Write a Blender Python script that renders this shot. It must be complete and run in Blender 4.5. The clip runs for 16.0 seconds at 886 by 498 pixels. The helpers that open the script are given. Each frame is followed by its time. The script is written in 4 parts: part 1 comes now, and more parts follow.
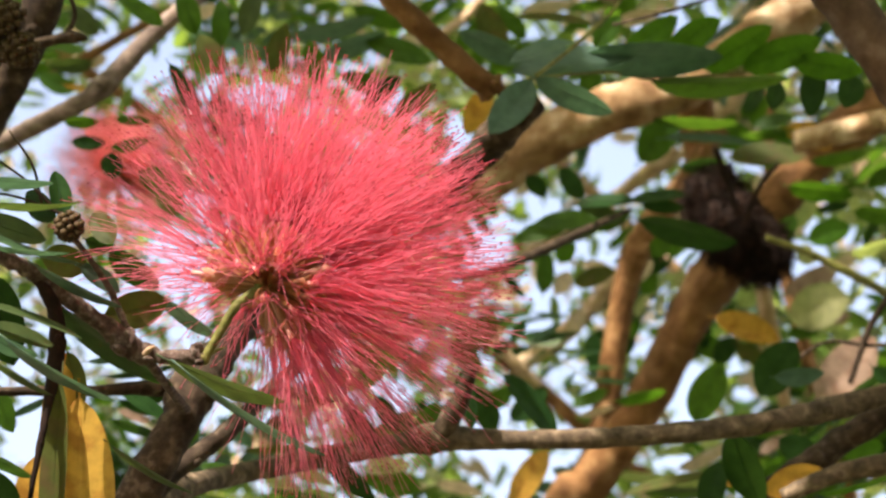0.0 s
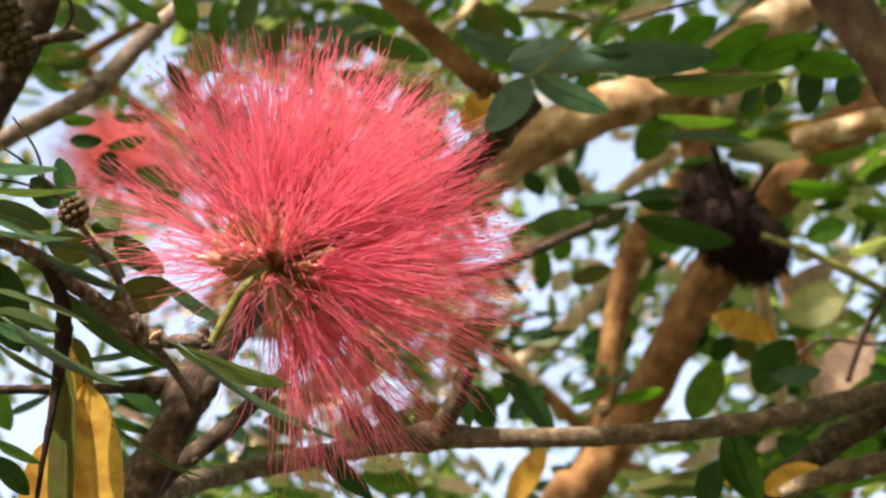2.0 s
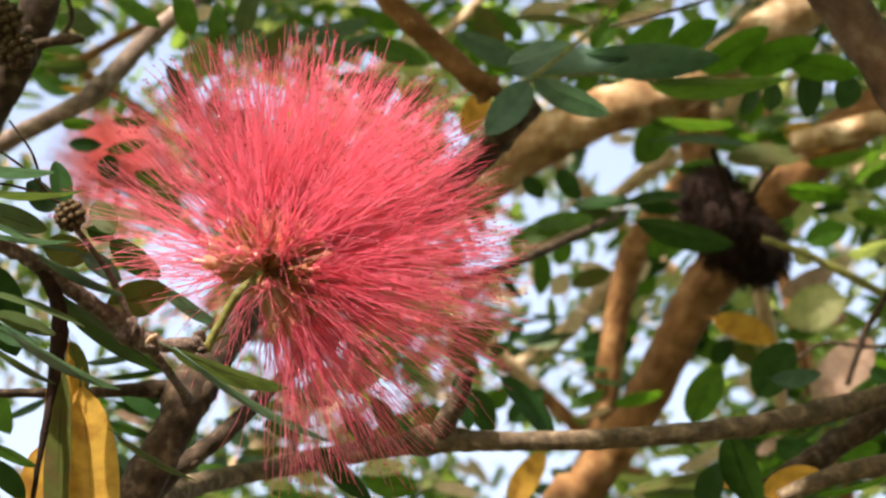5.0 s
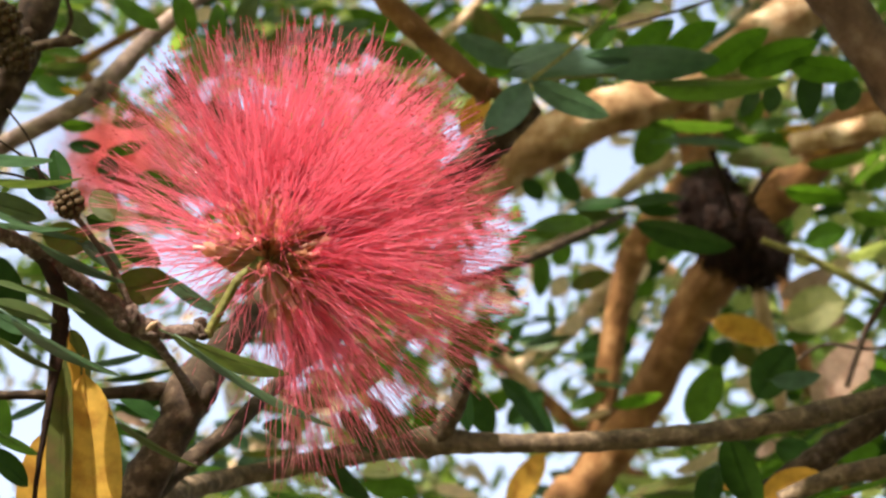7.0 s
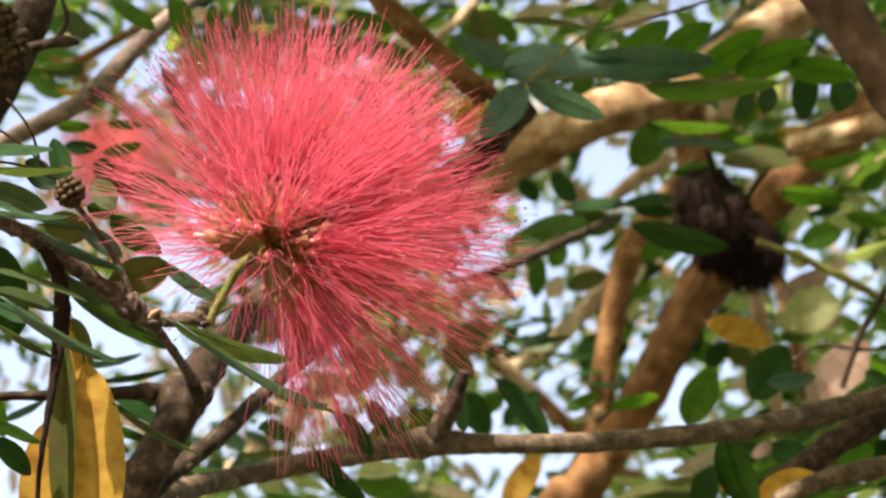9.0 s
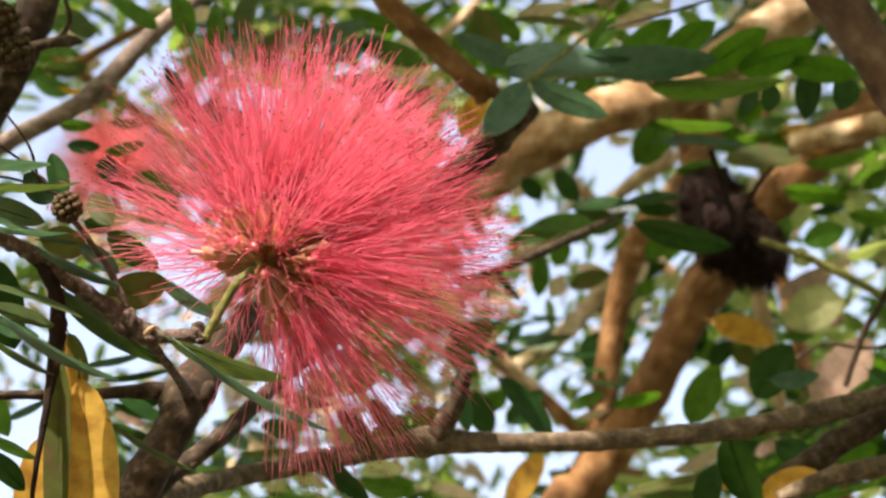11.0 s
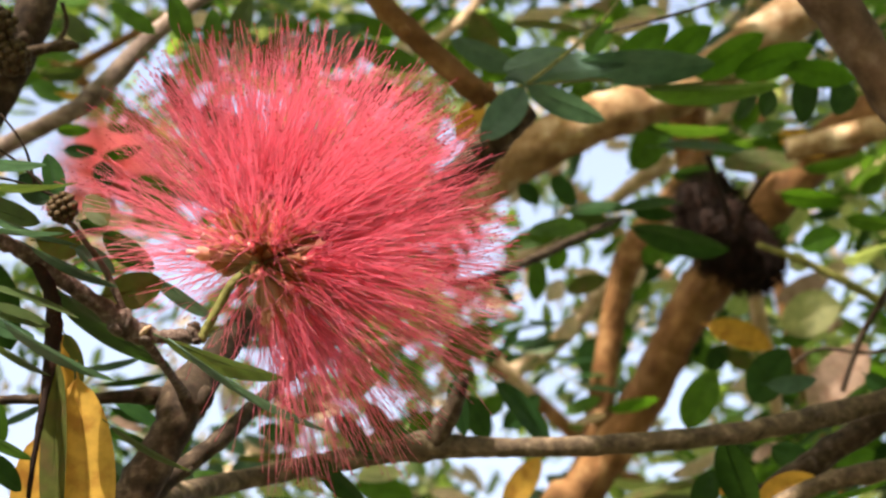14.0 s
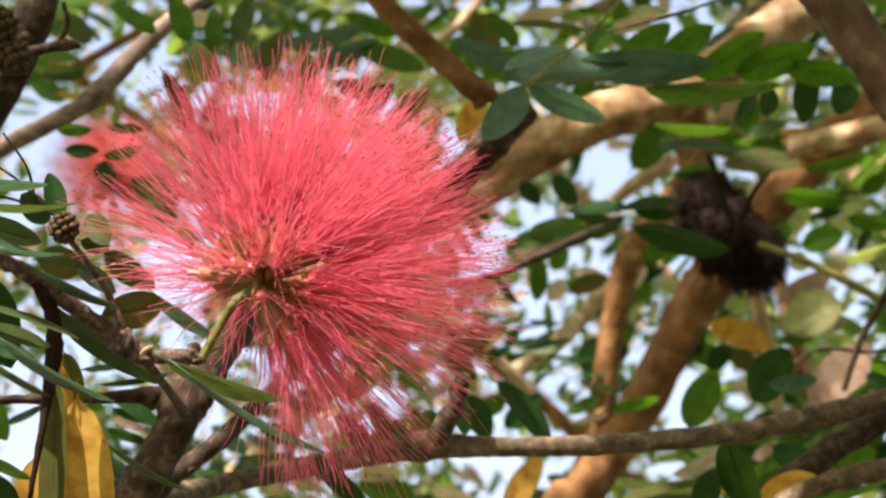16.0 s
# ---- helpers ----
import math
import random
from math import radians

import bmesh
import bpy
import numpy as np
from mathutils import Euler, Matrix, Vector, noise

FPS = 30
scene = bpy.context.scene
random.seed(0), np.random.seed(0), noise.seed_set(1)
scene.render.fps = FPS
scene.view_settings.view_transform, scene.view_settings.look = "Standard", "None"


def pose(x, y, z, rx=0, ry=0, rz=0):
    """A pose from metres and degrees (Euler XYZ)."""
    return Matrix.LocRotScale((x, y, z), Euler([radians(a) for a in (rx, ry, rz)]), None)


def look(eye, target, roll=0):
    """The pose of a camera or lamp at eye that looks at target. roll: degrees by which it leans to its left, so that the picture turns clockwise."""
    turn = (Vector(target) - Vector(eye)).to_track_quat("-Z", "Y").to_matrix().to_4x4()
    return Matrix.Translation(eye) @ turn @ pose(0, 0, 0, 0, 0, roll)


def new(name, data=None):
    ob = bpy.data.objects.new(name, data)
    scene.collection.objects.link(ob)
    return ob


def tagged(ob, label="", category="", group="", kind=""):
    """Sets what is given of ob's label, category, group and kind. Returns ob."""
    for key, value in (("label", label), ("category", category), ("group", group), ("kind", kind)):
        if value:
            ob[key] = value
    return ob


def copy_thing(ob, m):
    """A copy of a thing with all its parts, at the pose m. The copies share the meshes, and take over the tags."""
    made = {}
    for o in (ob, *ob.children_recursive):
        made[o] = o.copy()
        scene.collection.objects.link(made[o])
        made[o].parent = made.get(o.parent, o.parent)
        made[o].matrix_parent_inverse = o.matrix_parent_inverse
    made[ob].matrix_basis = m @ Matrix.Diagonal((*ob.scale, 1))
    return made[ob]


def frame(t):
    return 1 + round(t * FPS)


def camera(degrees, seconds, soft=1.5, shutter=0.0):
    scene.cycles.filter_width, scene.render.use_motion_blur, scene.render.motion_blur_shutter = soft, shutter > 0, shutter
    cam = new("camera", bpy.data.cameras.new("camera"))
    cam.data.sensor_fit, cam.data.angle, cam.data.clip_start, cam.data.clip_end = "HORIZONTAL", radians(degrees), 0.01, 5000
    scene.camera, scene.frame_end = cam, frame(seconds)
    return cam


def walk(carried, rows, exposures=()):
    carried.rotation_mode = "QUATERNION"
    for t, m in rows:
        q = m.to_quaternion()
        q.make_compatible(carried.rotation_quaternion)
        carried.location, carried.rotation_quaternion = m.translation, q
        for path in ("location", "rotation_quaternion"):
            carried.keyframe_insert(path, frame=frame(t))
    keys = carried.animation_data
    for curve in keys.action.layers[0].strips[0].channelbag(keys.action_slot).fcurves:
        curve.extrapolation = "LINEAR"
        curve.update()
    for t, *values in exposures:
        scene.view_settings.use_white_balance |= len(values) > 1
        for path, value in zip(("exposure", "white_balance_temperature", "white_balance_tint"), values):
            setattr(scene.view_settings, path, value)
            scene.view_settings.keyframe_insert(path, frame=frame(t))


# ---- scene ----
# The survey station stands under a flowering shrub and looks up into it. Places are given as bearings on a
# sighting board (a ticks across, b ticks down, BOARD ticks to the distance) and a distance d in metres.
BOARD = 4446.0
EYE = Vector((0, 0, 1.55))
RISE = radians(18)
ACROSS, AHEAD, UP = Vector((1, 0, 0)), Vector((0, math.cos(RISE), math.sin(RISE))), Vector((0, -math.sin(RISE), math.cos(RISE)))


def at(a, b, d):
    """The place at bearing a, b and distance d."""
    return EYE + d * (AHEAD + ACROSS * ((a - 784) / BOARD) + UP * ((441 - b) / BOARD))


# ---- camera ----
cam = camera(20, 16.0, soft=2.45)
cam.data.dof.use_dof = True
cam.data.dof.focus_distance = 0.452
cam.data.dof.aperture_fstop = 52.0

# slow drift of the camera: seconds, ticks across and down by which the still shrub shifts
PAN = [(0, 4.5, 0.0), (0.5, 4.6, -1.6), (1, 5.3, -3.1), (1.5, 1.5, -3.1), (2, 0.0, -3.1), (2.5, 0.0, -1.6), (3, 0.0, 0.0), (3.5, 0.0, 0.0),
       (4, -1.5, 0.0), (6.5, 0.8, 7.6), (7, -1.6, 6.1), (7.5, -3.1, 7.6), (8, -3.1, 7.6), (8.5, -4.6, 9.1), (9, -9.2, 7.6), (11.5, -3.1, 5.4),
       (12, -4.6, 6.2), (12.5, -6.2, 10.0), (13, -8.4, 9.2), (13.5, -9.2, 10.7), (14, -9.2, 13.7), (14.5, -9.2, 12.3), (15, -8.4, 11.5),
       (15.5, -7.7, 11.5), (16, -6.9, 13.0)]
walk(cam, [(t, look(EYE, at(784 - x, 441 - y, 1), -0.0095 * t)) for t, x, y in PAN], [(0, 1.88, 6900, 14), (16, 1.88, 6900, 14)])

# ---- light ----
SUN_HIGH, SUN_TURN = 52, -145
world = bpy.data.worlds.new("sky")
world.use_nodes = True
scene.world = world
sky = world.node_tree.nodes.new("ShaderNodeTexSky")
sky.sky_type, sky.sun_disc = "NISHITA", False
sky.sun_elevation, sky.sun_rotation = radians(SUN_HIGH), radians(SUN_TURN)
sky.air_density, sky.dust_density, sky.ozone_density = 0.8, 5.0, 0.6
haze = world.node_tree.nodes.new("ShaderNodeHueSaturation")
haze.inputs["Saturation"].default_value = 0.82
world.node_tree.nodes["Background"].inputs[1].default_value = 0.126
world.node_tree.links.new(sky.outputs[0], haze.inputs["Color"])
world.node_tree.links.new(haze.outputs[0], world.node_tree.nodes["Background"].inputs[0])
sun = new("sun", bpy.data.lights.new("sun", "SUN"))
sun.data.energy, sun.data.angle, sun.data.color = 3.6, radians(0.5), (1.0, 0.94, 0.84)
sun_way = Vector((math.sin(radians(SUN_TURN)) * math.cos(radians(SUN_HIGH)), math.cos(radians(SUN_TURN)) * math.cos(radians(SUN_HIGH)), math.sin(radians(SUN_HIGH))))
sun.matrix_world = look(sun_way * 20, (0, 0, 0))


# ---- materials ----
def material(name):
    m = bpy.data.materials.new(name)
    m.use_nodes = True
    nt = m.node_tree
    nt.nodes.clear()
    out = nt.nodes.new("ShaderNodeOutputMaterial")
    return m, nt, out


def node(nt, kind, **values):
    n = nt.nodes.new(kind)
    for key, value in values.items():
        n.inputs[key.replace("_", " ")].default_value = value
    return n


def noise_ramp(nt, scale, stops, detail=4.0, stretch=None):
    """Noise over the object's own space, coloured by stops of (place, colour)."""
    co = nt.nodes.new("ShaderNodeTexCoord")
    no = node(nt, "ShaderNodeTexNoise", Scale=scale, Detail=detail, Roughness=0.6)
    if stretch:
        mp = node(nt, "ShaderNodeMapping", Scale=stretch)
        nt.links.new(co.outputs["Object"], mp.inputs[0])
        nt.links.new(mp.outputs[0], no.inputs["Vector"])
    else:
        nt.links.new(co.outputs["Object"], no.inputs["Vector"])
    ra = nt.nodes.new("ShaderNodeValToRGB")
    while len(ra.color_ramp.elements) < len(stops):
        ra.color_ramp.elements.new(0.5)
    for el, (p, c) in zip(ra.color_ramp.elements, stops):
        el.position, el.color = p, (*c, 1)
    nt.links.new(no.outputs[0], ra.inputs[0])
    return no, ra


def bark(name, dark, mid, pale, scale=220.0, rough=0.85, relief=0.0006):
    m, nt, out = material(name)
    no, ra = noise_ramp(nt, scale, [(0.3, dark), (0.52, mid), (0.72, pale)], 6.0)
    no2, ra2 = noise_ramp(nt, scale * 0.22, [(0.35, (0.55, 0.55, 0.55)), (0.65, (1.1, 1.06, 1.0))], 3.0)
    mix = nt.nodes.new("ShaderNodeMix")
    mix.data_type, mix.blend_type = "RGBA", "MULTIPLY"
    mix.inputs[0].default_value = 0.85
    nt.links.new(ra.outputs[0], mix.inputs[6])
    nt.links.new(ra2.outputs[0], mix.inputs[7])
    bs = node(nt, "ShaderNodeBsdfPrincipled", Roughness=rough, Specular_IOR_Level=0.2)
    nt.links.new(mix.outputs[2], bs.inputs["Base Color"])
    bu = node(nt, "ShaderNodeBump", Strength=0.8, Distance=relief)
    nt.links.new(no.outputs[0], bu.inputs["Height"])
    nt.links.new(bu.outputs[0], bs.inputs["Normal"])
    nt.links.new(bs.outputs[0], out.inputs[0])
    return m


def foliage(name, a, b, through_colour, share=0.42, rough=0.52, spots=None, island=False, sheen=0.22, clear=0.0):
    """Leaf tissue: a glossy skin over a blade that lets light through."""
    m, nt, out = material(name)
    ra = nt.nodes.new("ShaderNodeValToRGB")
    ra.color_ramp.elements[0].color, ra.color_ramp.elements[1].color = (*a, 1), (*b, 1)
    if island:
        src = nt.nodes.new("ShaderNodeNewGeometry").outputs["Random Per Island"]
    else:
        src = nt.nodes.new("ShaderNodeObjectInfo").outputs["Random"]
    nt.links.new(src, ra.inputs[0])
    no, mottle = noise_ramp(nt, 260.0, [(0.3, (0.72, 0.74, 0.7)), (0.7, (1.15, 1.12, 1.1))], 5.0)
    mix = nt.nodes.new("ShaderNodeMix")
    mix.data_type, mix.blend_type = "RGBA", "MULTIPLY"
    mix.inputs[0].default_value = 1.0
    nt.links.new(ra.outputs[0], mix.inputs[6])
    nt.links.new(mottle.outputs[0], mix.inputs[7])
    colour = mix.outputs[2]
    if spots:
        no3, sp = noise_ramp(nt, 190.0, [(0.5, (0, 0, 0)), (0.64, (1, 1, 1))], 5.0)
        mx = nt.nodes.new("ShaderNodeMix")
        mx.data_type = "RGBA"
        nt.links.new(sp.outputs[0], mx.inputs[0])
        nt.links.new(colour, mx.inputs[6])
        mx.inputs[7].default_value = (*spots, 1)
        colour = mx.outputs[2]
    bs = node(nt, "ShaderNodeBsdfPrincipled", Roughness=rough)
    bs.inputs["Specular IOR Level"].default_value = sheen
    nt.links.new(colour, bs.inputs["Base Color"])
    tr = nt.nodes.new("ShaderNodeBsdfTranslucent")
    tint = nt.nodes.new("ShaderNodeMix")
    tint.data_type, tint.blend_type = "RGBA", "MULTIPLY"
    tint.inputs[0].default_value = 1.0
    nt.links.new(mottle.outputs[0], tint.inputs[6])
    tint.inputs[7].default_value = (*through_colour, 1)
    nt.links.new(tint.outputs[2], tr.inputs[0])
    sh = nt.nodes.new("ShaderNodeMixShader")
    sh.inputs[0].default_value = share
    nt.links.new(bs.outputs[0], sh.inputs[1])
    nt.links.new(tr.outputs[0], sh.inputs[2])
    bu = node(nt, "ShaderNodeBump", Strength=0.35, Distance=0.0002)
    nt.links.new(no.outputs[0], bu.inputs["Height"])
    nt.links.new(bu.outputs[0], bs.inputs["Normal"])
    if clear:
        glassy = node(nt, "ShaderNodeBsdfTransparent", Color=(*through_colour, 1))
        both = node(nt, "ShaderNodeMixShader", Fac=clear)
        nt.links.new(sh.outputs[0], both.inputs[1])
        nt.links.new(glassy.outputs[0], both.inputs[2])
        sh = both
    nt.links.new(sh.outputs[0], out.inputs[0])
    return m


BARK_NEAR = bark("bark_grey_brown", (0.035, 0.018, 0.013), (0.115, 0.078, 0.064), (0.30, 0.25, 0.22), 640.0, relief=0.0005)
# dark bark; on branches behind the flower its tone stands in for shade
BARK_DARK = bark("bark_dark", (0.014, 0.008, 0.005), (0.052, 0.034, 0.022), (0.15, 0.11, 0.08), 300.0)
BARK_GREY = bark("bark_weathered", (0.045, 0.031, 0.02), (0.125, 0.09, 0.06), (0.29, 0.22, 0.155), 300.0)
BARK_TAN = bark("bark_tan", (0.085, 0.036, 0.012), (0.20, 0.098, 0.038), (0.35, 0.205, 0.10), 100.0, relief=0.0004)
# cream patches stand in for sun dapples on tan bark
BARK_DAPPLED = bark("bark_sun_dappled", (0.10, 0.042, 0.014), (0.31, 0.19, 0.10), (0.66, 0.53, 0.38), 75.0)
BARK_BROWN = bark("bark_smooth_brown", (0.07, 0.04, 0.025), (0.15, 0.09, 0.06), (0.27, 0.19, 0.145), 120.0)
BARK_ROSY = bark("bark_rosy_grey", (0.10, 0.07, 0.058), (0.23, 0.17, 0.145), (0.42, 0.335, 0.29), 200.0)
# paleness stands in for sunlight on far twigs; the flake is pale itself
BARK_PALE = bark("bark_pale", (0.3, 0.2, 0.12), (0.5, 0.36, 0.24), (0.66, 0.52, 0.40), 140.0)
STALK = bark("green_stalk", (0.10, 0.10, 0.03), (0.19, 0.19, 0.055), (0.28, 0.25, 0.10), 600.0, 0.6, 0.0001)
WITHERED = bark("withered_brown", (0.006, 0.0022, 0.0012), (0.016, 0.006, 0.003), (0.04, 0.016, 0.008), 300.0)
BUD = bark("bud_brown", (0.02, 0.011, 0.005), (0.055, 0.033, 0.014), (0.11, 0.07, 0.03), 900.0, 0.6, 0.0001)
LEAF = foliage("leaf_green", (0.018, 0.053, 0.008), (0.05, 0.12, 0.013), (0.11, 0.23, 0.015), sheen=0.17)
LEAF_DULL = foliage("leaf_dull_green", (0.03, 0.055, 0.018), (0.055, 0.085, 0.03), (0.09, 0.14, 0.02), 0.3, sheen=0.35)
# shaded copy of the green leaf, its shade in the base colour
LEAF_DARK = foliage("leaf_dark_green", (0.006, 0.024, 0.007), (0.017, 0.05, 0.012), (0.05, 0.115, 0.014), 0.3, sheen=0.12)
LEAF_BLUE = foliage("leaf_blue_green", (0.055, 0.108, 0.084), (0.085, 0.15, 0.115), (0.08, 0.17, 0.08), 0.3, 0.5, sheen=0.4)
# backlit copy of the green leaf: brighter colour, more light let through
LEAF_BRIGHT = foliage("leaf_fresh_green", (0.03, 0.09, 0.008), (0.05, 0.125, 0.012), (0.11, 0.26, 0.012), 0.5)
LEAF_OLIVE = foliage("leaf_olive", (0.045, 0.06, 0.012), (0.07, 0.085, 0.02), (0.15, 0.17, 0.03), 0.4, 0.6, spots=(0.09, 0.06, 0.025), sheen=0.2)
LEAF_YELLOW = foliage("leaf_yellow", (0.52, 0.285, 0.045), (0.60, 0.36, 0.07), (0.62, 0.33, 0.04), 0.4, 0.55, spots=(0.33, 0.14, 0.025), sheen=0.25)
LEAF_RUSSET = foliage("leaf_russet", (0.35, 0.235, 0.185), (0.44, 0.31, 0.25), (0.42, 0.28, 0.20), 0.35, 0.5, spots=(0.25, 0.14, 0.10))
# lit copy of the green leaf, sunlight put into its colour
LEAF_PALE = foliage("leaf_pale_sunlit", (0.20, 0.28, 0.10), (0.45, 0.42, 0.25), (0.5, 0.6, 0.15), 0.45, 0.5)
# cream colour stands in for blurred sunlit leaves and twigs
LEAF_CREAM = foliage("leaf_sunlit_cream", (0.52, 0.40, 0.28), (0.66, 0.53, 0.40), (0.6, 0.48, 0.3), 0.4, 0.6)
FILAMENT = foliage("filament_pink", (0.89, 0.22, 0.345), (0.92, 0.32, 0.43), (0.96, 0.44, 0.545), 0.6, 0.2, sheen=0.9, clear=0.36)
# paler copy of the filament pink, strong light put into its colour
FILAMENT_PALE = foliage("filament_pale_pink", (0.95, 0.40, 0.42), (0.96, 0.46, 0.47), (0.98, 0.54, 0.55), 0.6, 0.3, clear=0.3)
ANTHER = foliage("anther_crimson", (0.22, 0.015, 0.03), (0.32, 0.025, 0.04), (0.3, 0.02, 0.03), 0.1, 0.6)
COROLLA = foliage("corolla_green_pink", (0.34, 0.19, 0.065), (0.66, 0.33, 0.23), (0.6, 0.29, 0.15), 0.4, 0.45)
STAMEN_TUBE = foliage("stamen_tube_pale_pink", (0.85, 0.45, 0.42), (0.9, 0.55, 0.5), (0.9, 0.5, 0.5), 0.4, 0.4)
GROUND = bark("dry_soil_and_grass", (0.05, 0.06, 0.02), (0.12, 0.11, 0.06), (0.24, 0.2, 0.13), 0.9, 0.95, 0.02)


# ---- building ----
def part(name, bm, mat, parent=None, label="", smooth=True):
    """Links a bmesh as one mesh object, under a thing or a part where one is given."""
    me = bpy.data.meshes.new(name)
    bm.to_mesh(me)
    bm.free()
    return dress(name, me, mat, parent, label, smooth)


def dress(name, me, mat, parent=None, label="", smooth=True):
    me.materials.append(mat)
    if smooth:
        me.polygons.foreach_set("use_smooth", [True] * len(me.polygons))
    ob = new(name, me)
    ob.parent = parent
    return tagged(ob, label=label)


def spline(points, steps):
    """A smooth line of rows of numbers through the given rows."""
    p = np.array([[*r] for r in points], float)
    p = np.vstack([2 * p[0] - p[1], p, 2 * p[-1] - p[-2]])
    rows = []
    for i in range(1, len(p) - 2):
        for s in np.arange(steps) / steps:
            a, b, c, d = p[i - 1:i + 3]
            rows.append(0.5 * (2 * b + (c - a) * s + (2 * a - 5 * b + 4 * c - d) * s ** 2 + (3 * b - a - 3 * c + d) * s ** 3))
    rows.append(p[-2])
    return np.array(rows)


def tube(bm, line, radii, sides=12, rough=0.0, seed=0.0, fine=0.0):
    """A closed, tapering, uneven round stem along a line."""
    pts = [Vector(r) for r in line]
    side = None
    rings = []
    for i, p in enumerate(pts):
        way = (pts[min(i + 1, len(pts) - 1)] - pts[max(i - 1, 0)]).normalized()
        if side is None:
            side = way.orthogonal().normalized()
        side = (side - way * side.dot(way)).normalized()
        other = way.cross(side)
        ring = []
        for k in range(sides):
            w = 2 * math.pi * k / sides
            out = side * math.cos(w) + other * math.sin(w)
            r = radii[i]
            q = p / max(r, 1e-5) * 0.8 + out * 0.9
            r *= 1 + rough * noise.noise(q + Vector((seed, 0, 0))) + fine * noise.noise(q * 3.7 + Vector((0, seed, 0)))
            ring.append(bm.verts.new(p + out * r))
        rings.append(ring)
    for a, b in zip(rings, rings[1:]):
        for k in range(sides):
            bm.faces.new((a[k], a[(k + 1) % sides], b[(k + 1) % sides], b[k]))
    bm.faces.new(rings[0][::-1])
    bm.faces.new(rings[-1])


def branch(name, stations, mat, label, category="branch", group="branches of the shrub", knots=((0.31, 0.07), (0.68, 0.07)), sides=14, rough=0.15, steps=8, parent=None, home=None):
    """A branch through stations (a, b, d, width in ticks); knots: (place along it, size) of swollen nodes."""
    rows = spline([(*at(a, b, d), w * d / BOARD / 2) for a, b, d, w in stations], steps)
    base = Vector(rows[0][:3]) if home is None else home
    radii = rows[:, 3].copy()
    for place, size in knots:
        i = np.arange(len(rows)) / (len(rows) - 1)
        radii *= 1 + size * np.exp(-((i - place) / 0.025) ** 2)
    bm = bmesh.new()
    tube(bm, rows[:, :3] - np.array(base), radii, sides, rough, random.random() * 50, rough * 0.45)
    ob = part(name, bm, mat, parent, label if parent else "")
    if parent is None:
        ob.location = base
        tagged(ob, label, category, group)
    for place, size in knots:
        i = min(len(rows) - 2, max(1, round(place * (len(rows) - 1))))
        way = Vector(rows[i + 1][:3] - rows[i][:3]).normalized()
        out = (UP * random.uniform(-0.9, 0.9) - AHEAD + ACROSS * random.uniform(-0.6, 0.6))
        out = (out - way * out.dot(way)).normalized()
        turned = Matrix((way, way.cross(out), out)).transposed()
        bm = bmesh.new()
        bmesh.ops.create_icosphere(bm, subdivisions=2, radius=1.0)
        for v in bm.verts:
            ring = 1 - 0.55 * math.exp(-((v.co.x ** 2 + v.co.y ** 2) / 0.1)) if v.co.z > 0 else 1
            v.co = turned @ Vector((v.co.x * 0.55, v.co.y * 0.45, v.co.z * 0.26 * ring)) * radii[i] * (1 + 0.2 * noise.noise(v.co * 3))
            v.co += Vector(rows[i][:3]) - base + out * radii[i] * 0.93
        part("knot", bm, mat, ob)
    return ob


def blade_mesh(length, width, fold=0.25, curl=0.15, blunt=0.5, seed=0.0, nx=9, ny=3, stalk=0.06):
    """A leaf blade along x, its face towards z: a short stalk, a raised midrib, a fold and a curl."""
    verts, faces = [], []
    for i in range(nx + 1):
        s = i / nx
        w = width / 2 * (1 - abs(2 * s ** 0.92 - 1) ** (1.5 + 0.9 * blunt)) ** 0.7 if 0 < i < nx else width * 0.015
        sway_y = 0.06 * width * math.sin(3.1 * s + seed)
        for j in range(-ny, ny + 1):
            q = j / ny
            y = q * w
            z = abs(q) * w * fold - curl * length * (s - 0.35) ** 2 + 0.03 * width * noise.noise(Vector((s * 4 + seed, q * 2, seed)))
            z -= 0.012 * width * (1 - abs(q)) if j == 0 else 0
            verts.append((s * length, y + sway_y, z))
    m = 2 * ny + 1
    for i in range(nx):
        for j in range(m - 1):
            faces.append((i * m + j, (i + 1) * m + j, (i + 1) * m + j + 1, i * m + j + 1))
    me = bpy.data.meshes.new("leaf_blade")
    me.from_pydata(verts, [], faces)
    return me


def rib_mesh(length, width, curl, seed):
    bm = bmesh.new()
    line = [(s * length, 0.06 * width * math.sin(3.1 * s + seed), -curl * length * (s - 0.35) ** 2 - 0.02 * width) for s in np.linspace(-0.1, 0.94, 8)]
    tube(bm, line, np.linspace(0.035, 0.012, 8) * width * 0.45 + 0.00006, 5)
    return bm


def blade_frame(base, tip, width, roll_up, face=None):
    """The pose of a blade from base to tip, turned about its length so that it shows the given width of its true one."""
    x = (tip - base).normalized()
    z = (-AHEAD if face is None else face)
    z = (z - x * z.dot(x)).normalized()
    m = Matrix((x, z.cross(x), z)).transposed().to_4x4()
    return Matrix.Translation(base) @ m @ Matrix.Rotation(roll_up, 4, "X")


